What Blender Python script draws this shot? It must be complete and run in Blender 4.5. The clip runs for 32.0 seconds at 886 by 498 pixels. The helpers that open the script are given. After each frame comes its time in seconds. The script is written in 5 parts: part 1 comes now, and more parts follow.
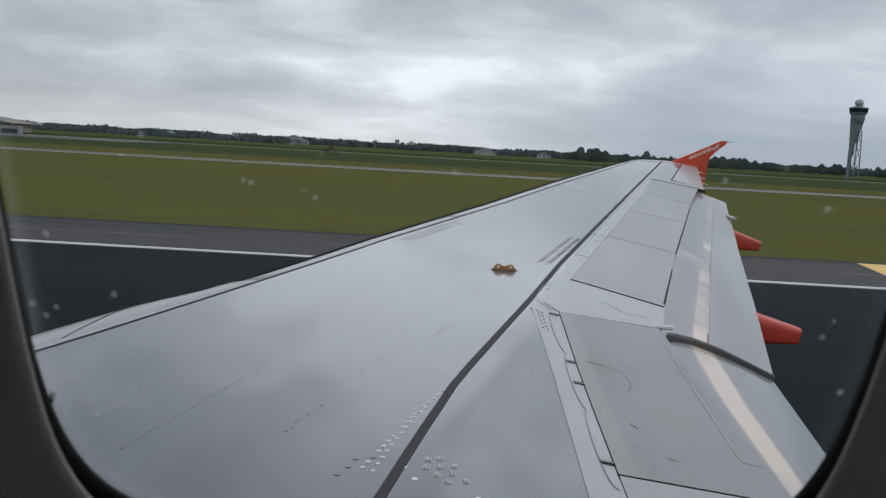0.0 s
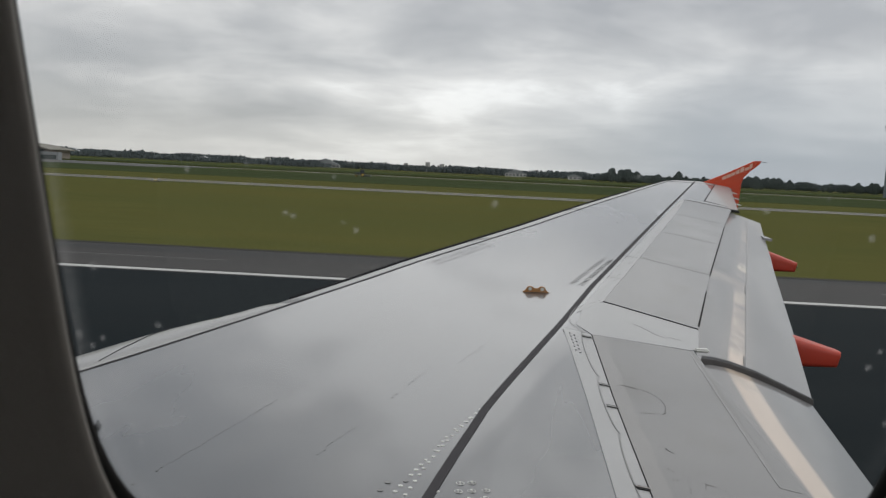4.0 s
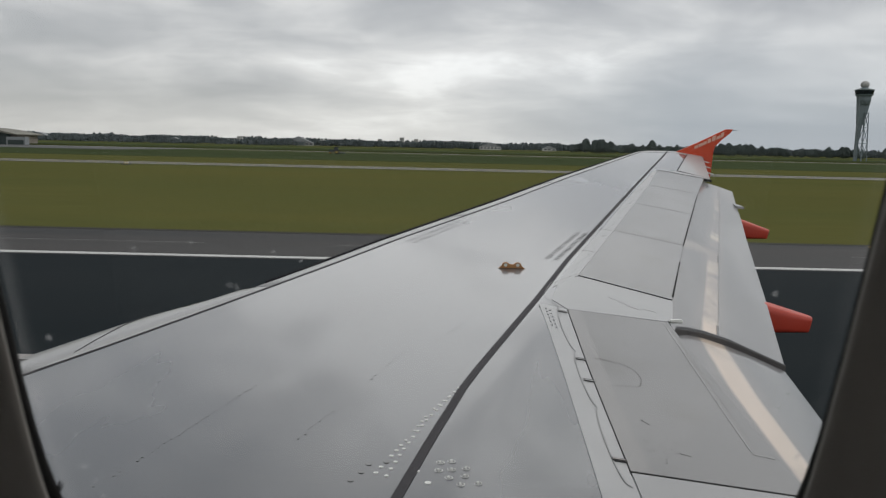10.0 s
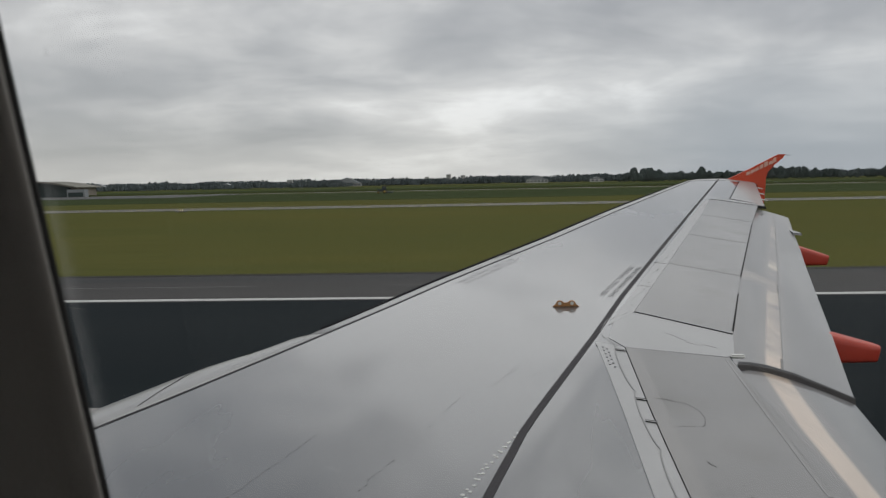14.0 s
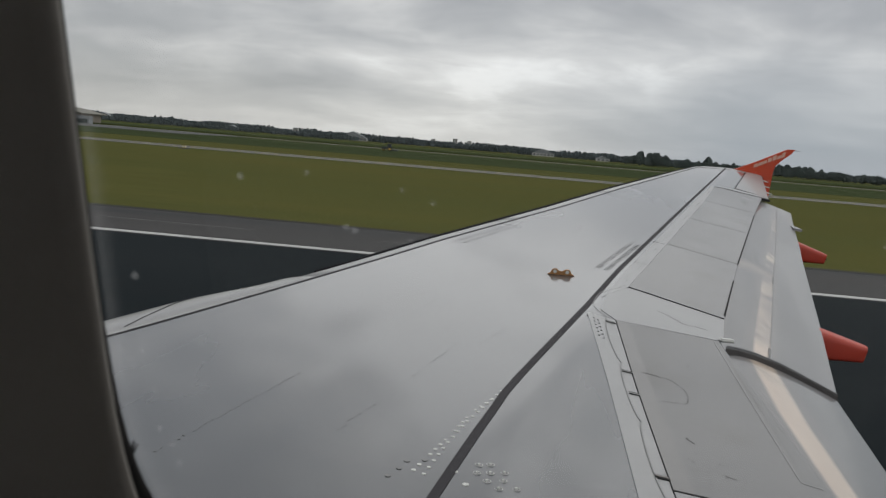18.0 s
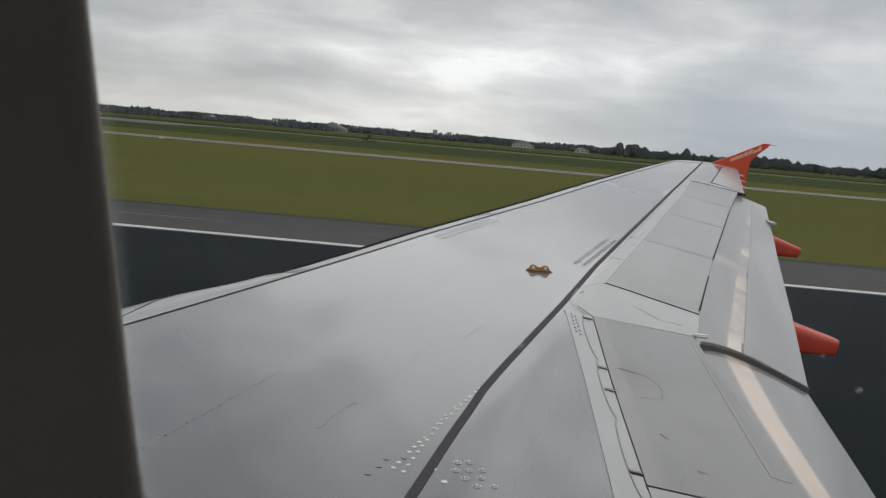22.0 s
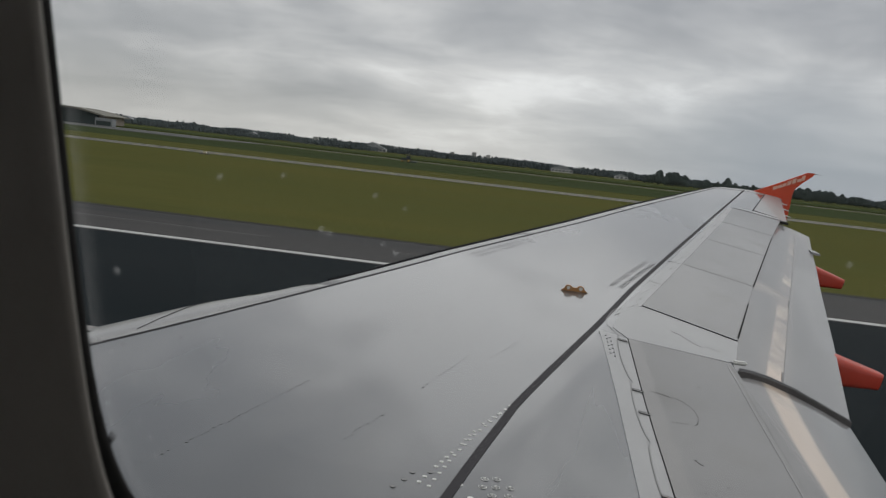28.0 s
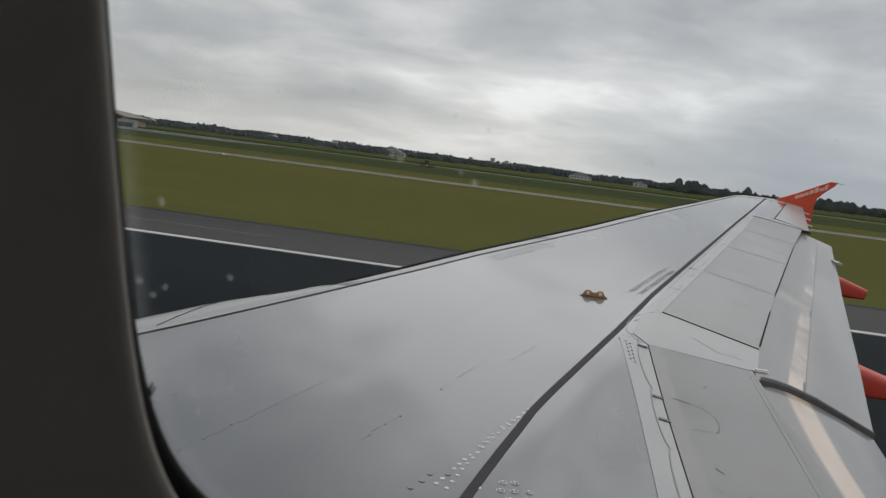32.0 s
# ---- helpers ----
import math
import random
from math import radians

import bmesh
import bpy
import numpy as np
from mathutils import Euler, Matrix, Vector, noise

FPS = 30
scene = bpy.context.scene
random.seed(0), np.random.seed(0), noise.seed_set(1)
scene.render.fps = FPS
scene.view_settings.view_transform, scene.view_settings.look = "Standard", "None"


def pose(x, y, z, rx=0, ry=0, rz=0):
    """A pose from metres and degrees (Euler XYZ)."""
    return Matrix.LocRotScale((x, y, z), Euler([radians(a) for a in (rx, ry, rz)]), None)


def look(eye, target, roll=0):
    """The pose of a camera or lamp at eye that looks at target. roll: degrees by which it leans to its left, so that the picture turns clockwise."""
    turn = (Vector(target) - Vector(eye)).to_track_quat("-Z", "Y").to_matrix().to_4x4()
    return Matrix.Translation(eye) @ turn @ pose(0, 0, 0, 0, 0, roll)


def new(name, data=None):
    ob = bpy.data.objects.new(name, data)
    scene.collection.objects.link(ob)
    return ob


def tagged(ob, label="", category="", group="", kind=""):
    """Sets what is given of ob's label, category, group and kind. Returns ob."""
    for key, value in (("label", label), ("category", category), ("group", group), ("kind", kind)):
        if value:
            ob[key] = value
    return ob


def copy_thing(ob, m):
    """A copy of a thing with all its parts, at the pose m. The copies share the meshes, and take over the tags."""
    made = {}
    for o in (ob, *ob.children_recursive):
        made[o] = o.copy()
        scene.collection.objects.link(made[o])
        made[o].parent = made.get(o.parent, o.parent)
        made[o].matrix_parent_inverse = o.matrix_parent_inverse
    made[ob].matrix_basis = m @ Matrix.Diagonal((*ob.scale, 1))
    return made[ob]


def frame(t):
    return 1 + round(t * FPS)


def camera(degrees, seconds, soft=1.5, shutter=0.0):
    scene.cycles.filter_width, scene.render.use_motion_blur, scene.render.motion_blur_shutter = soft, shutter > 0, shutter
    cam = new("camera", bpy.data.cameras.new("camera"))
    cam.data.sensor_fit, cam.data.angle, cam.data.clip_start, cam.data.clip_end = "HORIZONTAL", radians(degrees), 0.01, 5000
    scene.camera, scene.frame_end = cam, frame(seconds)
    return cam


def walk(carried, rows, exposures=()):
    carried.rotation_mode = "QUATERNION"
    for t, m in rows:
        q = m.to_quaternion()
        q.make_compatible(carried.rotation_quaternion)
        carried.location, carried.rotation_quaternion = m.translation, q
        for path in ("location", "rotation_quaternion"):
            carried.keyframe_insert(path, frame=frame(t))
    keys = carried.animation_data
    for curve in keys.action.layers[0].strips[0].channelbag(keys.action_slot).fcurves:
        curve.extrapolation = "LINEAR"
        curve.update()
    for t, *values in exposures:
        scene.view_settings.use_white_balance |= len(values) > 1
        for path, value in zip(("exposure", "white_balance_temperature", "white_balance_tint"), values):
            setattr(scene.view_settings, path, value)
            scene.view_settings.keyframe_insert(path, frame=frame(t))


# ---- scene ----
cam = camera(55.9, 32.0, soft=1.25)
# focused on the wing, so the near window rim is soft
cam.data.dof.use_dof, cam.data.dof.focus_distance, cam.data.dof.aperture_fstop = True, 9.0, 28.0
# seconds, place in metres, turn in degrees
PATH = [
    (0.0, -0.0108, 0.0450, 3.9660, 83.27, -3.24, -0.07),
    (0.5, -0.0081, 0.0400, 3.9590, 83.54, -3.10, -0.30),
    (1.0, -0.0095, 0.0410, 3.9720, 83.33, -3.84, 0.17),
    (1.5, -0.0066, 0.0370, 3.9590, 83.75, -3.74, -0.38),
    (2.0, -0.0121, 0.0420, 3.9680, 83.92, -3.14, 0.65),
    (2.5, -0.0123, 0.0400, 3.9710, 83.81, -2.85, 0.68),
    (4.5, -0.0145, 0.0490, 3.9650, 84.84, -2.78, 2.25),
    (5.0, -0.0221, 0.0650, 3.9590, 84.68, -3.01, 1.97),
    (5.5, -0.0153, 0.0790, 3.9780, 84.68, -1.38, 4.06),
    (6.0, -0.0176, 0.0880, 3.9950, 84.39, -1.29, 3.59),
    (6.5, -0.0170, 0.0850, 3.9980, 84.47, -0.65, 4.57),
    (7.0, -0.0122, 0.0760, 4.0000, 84.19, -1.18, 4.24),
    (7.5, -0.0013, 0.0340, 4.0050, 84.38, -1.46, -0.43),
    (8.0, -0.0040, -0.0030, 4.0090, 85.84, 0.70, -3.69),
    (8.5, -0.0089, 0.0040, 3.9940, 84.38, -1.02, -2.22),
    (9.0, -0.0007, 0.0195, 3.9970, 83.85, -0.07, -0.03),
    (9.5, -0.0002, 0.0301, 3.9950, 83.12, -0.37, 0.28),
    (10.0, -0.0017, 0.0320, 3.9960, 83.02, -1.28, 0.27),
    (10.5, -0.0035, 0.0358, 3.9870, 83.17, -0.63, 0.35),
    (11.0, -0.0046, 0.0390, 3.9880, 82.97, -0.27, 1.37),
    (11.5, -0.0044, 0.0340, 3.9930, 84.18, 0.43, 2.22),
    (12.0, -0.0051, 0.0330, 4.0000, 84.68, 0.66, 2.49),
    (12.5, -0.0087, 0.0330, 4.0100, 85.52, 1.50, 3.68),
    (13.0, -0.0010, 0.0220, 4.0070, 85.12, -0.07, 3.08),
    (13.5, -0.0113, 0.0350, 4.0210, 85.22, 0.59, 2.28),
    (14.0, -0.0160, 0.0410, 4.0350, 85.46, 1.11, 3.47),
    (14.5, -0.0232, 0.0490, 4.0350, 84.37, -0.88, 3.68),
    (16.5, -0.0252, 0.0684, 3.9724, 84.82, -3.55, 5.09),
    (17.0, -0.0154, 0.0524, 3.9636, 84.51, -3.14, 4.77),
    (17.5, -0.0303, 0.0744, 3.9728, 83.15, -4.76, 3.58),
    (18.0, -0.0276, 0.0664, 3.9769, 82.97, -4.76, 3.87),
    (18.5, -0.0202, 0.0544, 3.9810, 82.68, -5.67, 3.22),
    (19.0, -0.0015, 0.0234, 3.9702, 83.72, -4.65, 3.18),
    (19.5, -0.0154, 0.0444, 3.9834, 83.27, -4.57, 3.46),
    (20.0, -0.0131, 0.0374, 3.9860, 83.46, -4.21, 3.75),
    (20.5, -0.0227, 0.0473, 3.9840, 84.35, -3.83, 5.35),
    (21.0, -0.0003, 0.0131, 3.9871, 83.74, -4.09, 4.68),
    (21.5, -0.0118, 0.0070, 4.0102, 83.95, -5.14, 3.37),
    (22.0, -0.0244, 0.0250, 4.0190, 82.48, -4.90, 2.50),
    (22.5, -0.0228, 0.0161, 4.0217, 83.70, -4.64, 1.99),
    (23.0, -0.0143, 0.0031, 4.0254, 83.74, -4.63, 2.40),
    (23.5, -0.0308, 0.0012, 4.0271, 83.43, -6.56, -5.32),
    (24.0, -0.0479, 0.0072, 4.0198, 84.02, -6.39, -11.83),
    (24.5, -0.0395, 0.0193, 4.0145, 83.94, -6.18, -9.36),
    (25.0, -0.0210, 0.0383, 4.0042, 84.49, -5.66, -3.34),
    (25.5, -0.0099, 0.0354, 3.9909, 84.67, -5.22, 1.34),
    (26.0, -0.0074, 0.0322, 3.9795, 85.19, -4.54, 2.45),
    (26.5, -0.0049, 0.0420, 3.9841, 83.54, -5.32, 3.48),
    (28.5, -0.0230, 0.0700, 3.9699, 83.82, -6.45, 5.23),
    (29.0, -0.0298, 0.0811, 3.9633, 83.87, -6.49, 5.18),
    (29.5, -0.0332, 0.0861, 3.9627, 83.88, -7.11, 5.61),
    (30.0, -0.0340, 0.0871, 3.9599, 84.02, -6.66, 6.17),
    (30.5, -0.0349, 0.0880, 3.9621, 83.59, -7.01, 5.74),
    (31.0, -0.0384, 0.0962, 3.9584, 83.56, -7.25, 5.69),
    (31.5, -0.0341, 0.0901, 3.9604, 83.30, -7.72, 5.80),
    (32.0, -0.0307, 0.0821, 3.9554, 83.91, -7.22, 6.43),
]
walk(cam, [(t, pose(*row)) for t, *row in PATH],
     [(0.0, 0.0, 5950, 10), (0.5, 0.0, 6050, 10), (1.0, 0.0, 6230, 10), (2.0, 0.0, 6450, 10), (4.5, 0.0, 6420, 10), (12.0, 0.0, 6420, 10), (13.0, -0.15, 6420, 10), (14.0, -0.16, 6420, 10),
      (17.0, -0.22, 6420, 10), (18.2, -0.12, 6420, 10), (19.0, -0.02, 6420, 10), (23.0, 0.05, 6420, 10), (24.0, -0.05, 6420, 10), (25.0, -0.08, 6420, 10), (26.0, -0.2, 6420, 10), (29.0, -0.25, 6420, 10), (31.0, -0.24, 6420, 10), (32.0, -0.1, 6420, 10)])

# ---- sky and light ----
def sky_world():
    w = bpy.data.worlds.new("overcast_sky")
    w.use_nodes = True
    scene.world = w
    nt = w.node_tree
    nt.nodes.clear()
    N = lambda kind, **kw: make_node(nt, kind, **kw)
    out = N("ShaderNodeOutputWorld")
    bg = N("ShaderNodeBackground")
    nt.links.new(bg.outputs[0], out.inputs[0])
    sky = N("ShaderNodeTexSky")
    sky.sky_type = 'NISHITA'
    sky.sun_disc = False
    sky.sun_elevation, sky.sun_rotation = radians(48), radians(-60)
    co = N("ShaderNodeTexCoord")
    sep = N("ShaderNodeSeparateXYZ")
    nt.links.new(co.outputs["Generated"], sep.inputs[0])
    up = math_node(nt, 'MAXIMUM', sep.outputs[2], 0.0)
    # the cloud deck is flat, so its streaks close up towards the horizon
    depth = math_node(nt, 'ADD', up, 0.20)
    deck = N("ShaderNodeCombineXYZ")
    nt.links.new(math_node(nt, 'DIVIDE', sep.outputs[0], depth), deck.inputs[0])
    nt.links.new(math_node(nt, 'DIVIDE', sep.outputs[1], depth), deck.inputs[1])
    mp = N("ShaderNodeMapping")
    mp.inputs["Location"].default_value = (5.3, 1.7, 0.0)
    mp.inputs["Rotation"].default_value = (0, 0, radians(-9))
    mp.inputs["Scale"].default_value = (0.9, 1.05, 1.0)
    nt.links.new(deck.outputs[0], mp.inputs[0])
    big = noise_node(nt, mp.outputs[0], 0.62, 2.0, 0.45, 0.2)
    fine = noise_node(nt, mp.outputs[0], 1.5, 6.0, 0.52, 0.45)
    wisps = noise_node(nt, mp.outputs[0], 4.2, 8.0, 0.58, 0.7)
    # billows that stand up from the deck
    heap = N("ShaderNodeMapping")
    heap.inputs["Scale"].default_value = (1.0, 1.0, 2.1)
    nt.links.new(co.outputs["Generated"], heap.inputs[0])
    billow = noise_node(nt, heap.outputs[0], 5.2, 9.0, 0.56, 0.35)
    mix = math_node(nt, 'ADD', math_node(nt, 'MULTIPLY', big, 0.42), math_node(nt, 'MULTIPLY', fine, 0.32))
    mix = math_node(nt, 'ADD', mix, math_node(nt, 'ADD', math_node(nt, 'MULTIPLY', wisps, 0.09), math_node(nt, 'MULTIPLY', billow, 0.17)))
    # the deck shows more relief overhead than low down
    relief = N("ShaderNodeMapRange")
    nt.links.new(up, relief.inputs[0])
    relief.inputs[1].default_value, relief.inputs[2].default_value, relief.inputs[3].default_value, relief.inputs[4].default_value = 0.16, 0.42, 1.15, 1.9
    mix = math_node(nt, 'ADD', 0.5, math_node(nt, 'MULTIPLY', math_node(nt, 'SUBTRACT', mix, 0.5), relief.outputs[0]))
    ramp = N("ShaderNodeValToRGB")
    el = ramp.color_ramp.elements
    el[0].position, el[0].color = 0.37, (0.449, 0.445, 0.458, 1)
    el[1].position, el[1].color = 0.61, (1.08, 1.045, 1.02, 1)
    e = el.new(0.455)
    e.color = (0.60, 0.588, 0.59, 1)
    e = el.new(0.55)
    e.color = (0.845, 0.815, 0.797, 1)
    nt.links.new(mix, ramp.inputs[0])
    fore = N("ShaderNodeMapRange")
    nt.links.new(sep.outputs[0], fore.inputs[0])
    fore.inputs[1].default_value, fore.inputs[2].default_value, fore.inputs[3].default_value, fore.inputs[4].default_value = -0.55, 0.35, 0.80, 1.12
    high = N("ShaderNodeMapRange")
    high.interpolation_type = 'SMOOTHSTEP'
    nt.links.new(up, high.inputs[0])
    high.inputs[1].default_value, high.inputs[2].default_value, high.inputs[3].default_value, high.inputs[4].default_value = 0.14, 0.50, 1.0, 1.18
    lit = N("ShaderNodeVectorMath")
    lit.operation = 'SCALE'
    nt.links.new(ramp.outputs[0], lit.inputs[0])
    nt.links.new(math_node(nt, 'MULTIPLY', fore.outputs[0], high.outputs[0]), lit.inputs[3])
    # a bluish veil of rain low down behind the wing tip
    low = N("ShaderNodeMapRange")
    nt.links.new(up, low.inputs[0])
    low.inputs[1].default_value, low.inputs[2].default_value = 0.15, 0.03
    aft = N("ShaderNodeMapRange")
    nt.links.new(sep.outputs[0], aft.inputs[0])
    aft.inputs[1].default_value, aft.inputs[2].default_value = -0.04, 0.27
    veil = math_node(nt, 'MULTIPLY', math_node(nt, 'MULTIPLY', low.outputs[0], aft.outputs[0]), 0.9)
    m1 = N("ShaderNodeMix")
    m1.data_type = 'RGBA'
    nt.links.new(veil, m1.inputs[0])
    nt.links.new(lit.outputs[0], m1.inputs[6])
    m1.inputs[7].default_value = (0.40, 0.43, 0.475, 1)
    # pale, slightly warm haze along the rest of the horizon
    haze = N("ShaderNodeMapRange")
    nt.links.new(up, haze.inputs[0])
    haze.inputs[1].default_value, haze.inputs[2].default_value = 0.09, 0.0
    hz = math_node(nt, 'MULTIPLY', haze.outputs[0], math_node(nt, 'SUBTRACT', 0.6, math_node(nt, 'MULTIPLY', aft.outputs[0], 0.6)))
    m2 = N("ShaderNodeMix")
    m2.data_type = 'RGBA'
    nt.links.new(hz, m2.inputs[0])
    nt.links.new(m1.outputs[2], m2.inputs[6])
    m2.inputs[7].default_value = (0.71, 0.69, 0.655, 1)
    m3 = N("ShaderNodeMix")
    m3.data_type = 'RGBA'
    m3.inputs[0].default_value = 0.93
    sc = N("ShaderNodeVectorMath")
    sc.operation = 'SCALE'
    sc.inputs[3].default_value = 0.10
    nt.links.new(sky.outputs[0], sc.inputs[0])
    nt.links.new(sc.outputs[0], m3.inputs[6])
    nt.links.new(m2.outputs[2], m3.inputs[7])
    nt.links.new(m3.outputs[2], bg.inputs[0])
    bg.inputs[1].default_value = 1.0


def make_node(nt, kind, **kw):
    n = nt.nodes.new(kind)
    for k, v in kw.items():
        n.inputs[k].default_value = v
    return n


def plug(nt, value, socket):
    if isinstance(value, (int, float)):
        socket.default_value = value
    else:
        nt.links.new(value, socket)


def math_node(nt, op, a, b):
    n = nt.nodes.new("ShaderNodeMath")
    n.operation = op
    plug(nt, a, n.inputs[0])
    plug(nt, b, n.inputs[1])
    return n.outputs[0]


def noise_node(nt, vec, scale, detail=4.0, rough=0.5, distort=0.0):
    n = make_node(nt, "ShaderNodeTexNoise", Scale=scale, Detail=detail, Roughness=rough, Distortion=distort)
    if vec is not None:
        nt.links.new(vec, n.inputs["Vector"])
    return n.outputs["Fac"]


sky_world()
sun_data = bpy.data.lights.new("sun", 'SUN')
sun_data.energy, sun_data.angle, sun_data.color = 0.5, radians(25), (1.0, 0.96, 0.9)
sun = new("sun", sun_data)
sun.matrix_world = look((0, 0, 60), (-38, -22, 8))
scene.view_settings.exposure = 0.0


# ---- materials ----
def material(name, colour, rough=0.6, metal=0.0, grain=0.0, grain_scale=20.0, blotch=0.0, blotch_scale=1.0,
             bump=0.0, bump_scale=60.0, stretch=(1, 1, 1), gloss=0.5, random_tone=0.0, coat=0.0, coat_ior=1.56, second=None):
    """A surface with variation at two scales, in metres."""
    m = bpy.data.materials.new(name)
    m.use_nodes = True
    nt = m.node_tree
    bs = nt.nodes["Principled BSDF"]
    bs.inputs["Roughness"].default_value = rough
    bs.inputs["Metallic"].default_value = metal
    bs.inputs["Specular IOR Level"].default_value = gloss
    bs.inputs["Coat Weight"].default_value = coat
    bs.inputs["Coat Roughness"].default_value = 0.05
    bs.inputs["Coat IOR"].default_value = coat_ior
    co = nt.nodes.new("ShaderNodeTexCoord")
    geo = nt.nodes.new("ShaderNodeNewGeometry")
    mp = nt.nodes.new("ShaderNodeMapping")
    mp.inputs["Scale"].default_value = stretch
    nt.links.new(geo.outputs["Position"], mp.inputs[0])
    vec = mp.outputs[0]
    value = None
    if grain:
        g = noise_node(nt, vec, grain_scale, 5.0, 0.6)
        value = math_node(nt, 'ADD', 1.0 - grain, math_node(nt, 'MULTIPLY', g, 2 * grain))
    if blotch:
        b = noise_node(nt, vec, blotch_scale, 4.0, 0.55, 0.4)
        t = math_node(nt, 'ADD', 1.0 - blotch, math_node(nt, 'MULTIPLY', b, 2 * blotch))
        value = t if value is None else math_node(nt, 'MULTIPLY', value, t)
        r = math_node(nt, 'ADD', rough - 0.12, math_node(nt, 'MULTIPLY', b, 0.24))
        nt.links.new(r, bs.inputs["Roughness"])
    if random_tone:
        oi = nt.nodes.new("ShaderNodeObjectInfo")
        t = math_node(nt, 'ADD', 1.0 - random_tone, math_node(nt, 'MULTIPLY', oi.outputs["Random"], 2 * random_tone))
        value = t if value is None else math_node(nt, 'MULTIPLY', value, t)
    base = None
    if second:
        mx = nt.nodes.new("ShaderNodeMix")
        mx.data_type = 'RGBA'
        mx.inputs[6].default_value, mx.inputs[7].default_value = (*colour, 1), (*second[0], 1)
        cr = nt.nodes.new("ShaderNodeMapRange")
        cr.inputs[1].default_value, cr.inputs[2].default_value = second[2], second[3]
        nt.links.new(noise_node(nt, vec, second[1], 5.0, 0.6, 0.3), cr.inputs[0])
        nt.links.new(cr.outputs[0], mx.inputs[0])
        base = mx.outputs[2]
    if value is not None:
        sc = nt.nodes.new("ShaderNodeVectorMath")
        sc.operation = 'SCALE'
        if base is None:
            sc.inputs[0].default_value = colour
        else:
            nt.links.new(base, sc.inputs[0])
        nt.links.new(value, sc.inputs[3])
        base = sc.outputs[0]
    if base is None:
        bs.inputs["Base Color"].default_value = (*colour, 1)
    else:
        nt.links.new(base, bs.inputs["Base Color"])
    if bump:
        bp = nt.nodes.new("ShaderNodeBump")
        bp.inputs["Strength"].default_value = bump
        bp.inputs["Distance"].default_value = 0.02
        nt.links.new(noise_node(nt, vec, bump_scale, 4.0, 0.6), bp.inputs["Height"])
        nt.links.new(bp.outputs[0], bs.inputs["Normal"])
    return m


WING = material("satin_grey_wing_paint", (0.048, 0.054, 0.063), 0.30, grain=0.05, grain_scale=9, blotch=0.06, blotch_scale=0.9, stretch=(1, .35, 1), bump=0.03, bump_scale=1.6, gloss=0.45, coat=1.0, coat_ior=1.78,
                second=((0.058, 0.061, 0.066), 0.9, 0.44, 0.66))
WING_LIGHT = material("light_grey_wing_paint", (0.268, 0.270, 0.273), 0.32, grain=0.06, grain_scale=14, blotch=0.08, blotch_scale=1.6, gloss=0.5, coat=0.3)
SPOILER = material("satin_grey_spoiler_paint", (0.146, 0.146, 0.149), 0.40, grain=0.06, grain_scale=16, blotch=0.10, blotch_scale=1.7, gloss=0.5, random_tone=0.03, coat=0.6,
                   second=((0.098, 0.095, 0.092), 3.6, 0.50, 0.74))
SEAM = material("pale_grey_sealant_bead", (0.200, 0.200, 0.200), 0.35, gloss=0.5, grain=0.15, grain_scale=40, coat=0.3)
BEAD = material("pale_sealant_bead", (0.270, 0.270, 0.272), 0.34, grain=0.2, grain_scale=40, gloss=0.5, coat=0.3)
BARE = material("bare_polished_metal_strip", (0.62, 0.55, 0.49), 0.34, metal=0.45, grain=0.12, grain_scale=14, blotch=0.50, blotch_scale=2.2, stretch=(1, .5, 1))
BARE_WORN = material("half_worn_metal_strip", (0.33, 0.30, 0.29), 0.36, metal=0.3, grain=0.10, grain_scale=12, blotch=0.25, blotch_scale=2.6, stretch=(1, .5, 1))
SMEAR = material("grey_smear", (0.085, 0.080, 0.078), 0.45, grain=0.3, grain_scale=20, gloss=0.5, coat=0.4)
HINGE = material("pale_grey_hinge_paint", (0.308, 0.310, 0.314), 0.32, grain=0.12, grain_scale=11, blotch=0.16, blotch_scale=1.9, gloss=0.5, coat=0.3)
FAINT = material("faded_stencil_paint", (0.045, 0.046, 0.048), 0.33, grain=0.3, grain_scale=70, gloss=0.6, coat=1.0)
SEALANT = material("dark_grey_sealant", (0.050, 0.048, 0.052), 0.75, grain=0.12, grain_scale=30, gloss=0.14)
MATTE_BLACK = material("matte_black", (0.018, 0.018, 0.02), 0.9, grain=0.15, grain_scale=40, gloss=0.05)
CHANNEL = material("dark_metal_channel", (0.022, 0.022, 0.027), 0.5, metal=0.2, grain=0.25, grain_scale=20, blotch=0.3, blotch_scale=4, gloss=0.4)
SEAL_GREY = material("dark_grey_window_rubber", (0.045, 0.046, 0.045), 0.7, grain=0.12, grain_scale=80, gloss=0.3)
GAP = material("dark_panel_gap", (0.035, 0.035, 0.035), 0.9, grain=0.1, grain_scale=50, gloss=0.05)
# grey that stands in for the shade inside panel gaps
GAP_SOFT = material("grey_gap_shade", (0.085, 0.084, 0.084), 0.7, grain=0.2, grain_scale=20, gloss=0.3)
ORANGE = material("orange_aircraft_paint", (0.56, 0.058, 0.015), 0.42, grain=0.05, grain_scale=10, blotch=0.07, blotch_scale=2.0, gloss=0.5)
FAIRING_RED = material("weathered_orange_red_paint", (0.40, 0.036, 0.016), 0.45, grain=0.08, grain_scale=10, blotch=0.14, blotch_scale=3)
LETTER = material("pale_lettering", (0.68, 0.42, 0.33), 0.5, grain=0.04)
GOLD = material("golden_anodised_fitting", (0.37, 0.185, 0.066), 0.45, metal=0.2, grain=0.12, grain_scale=60)
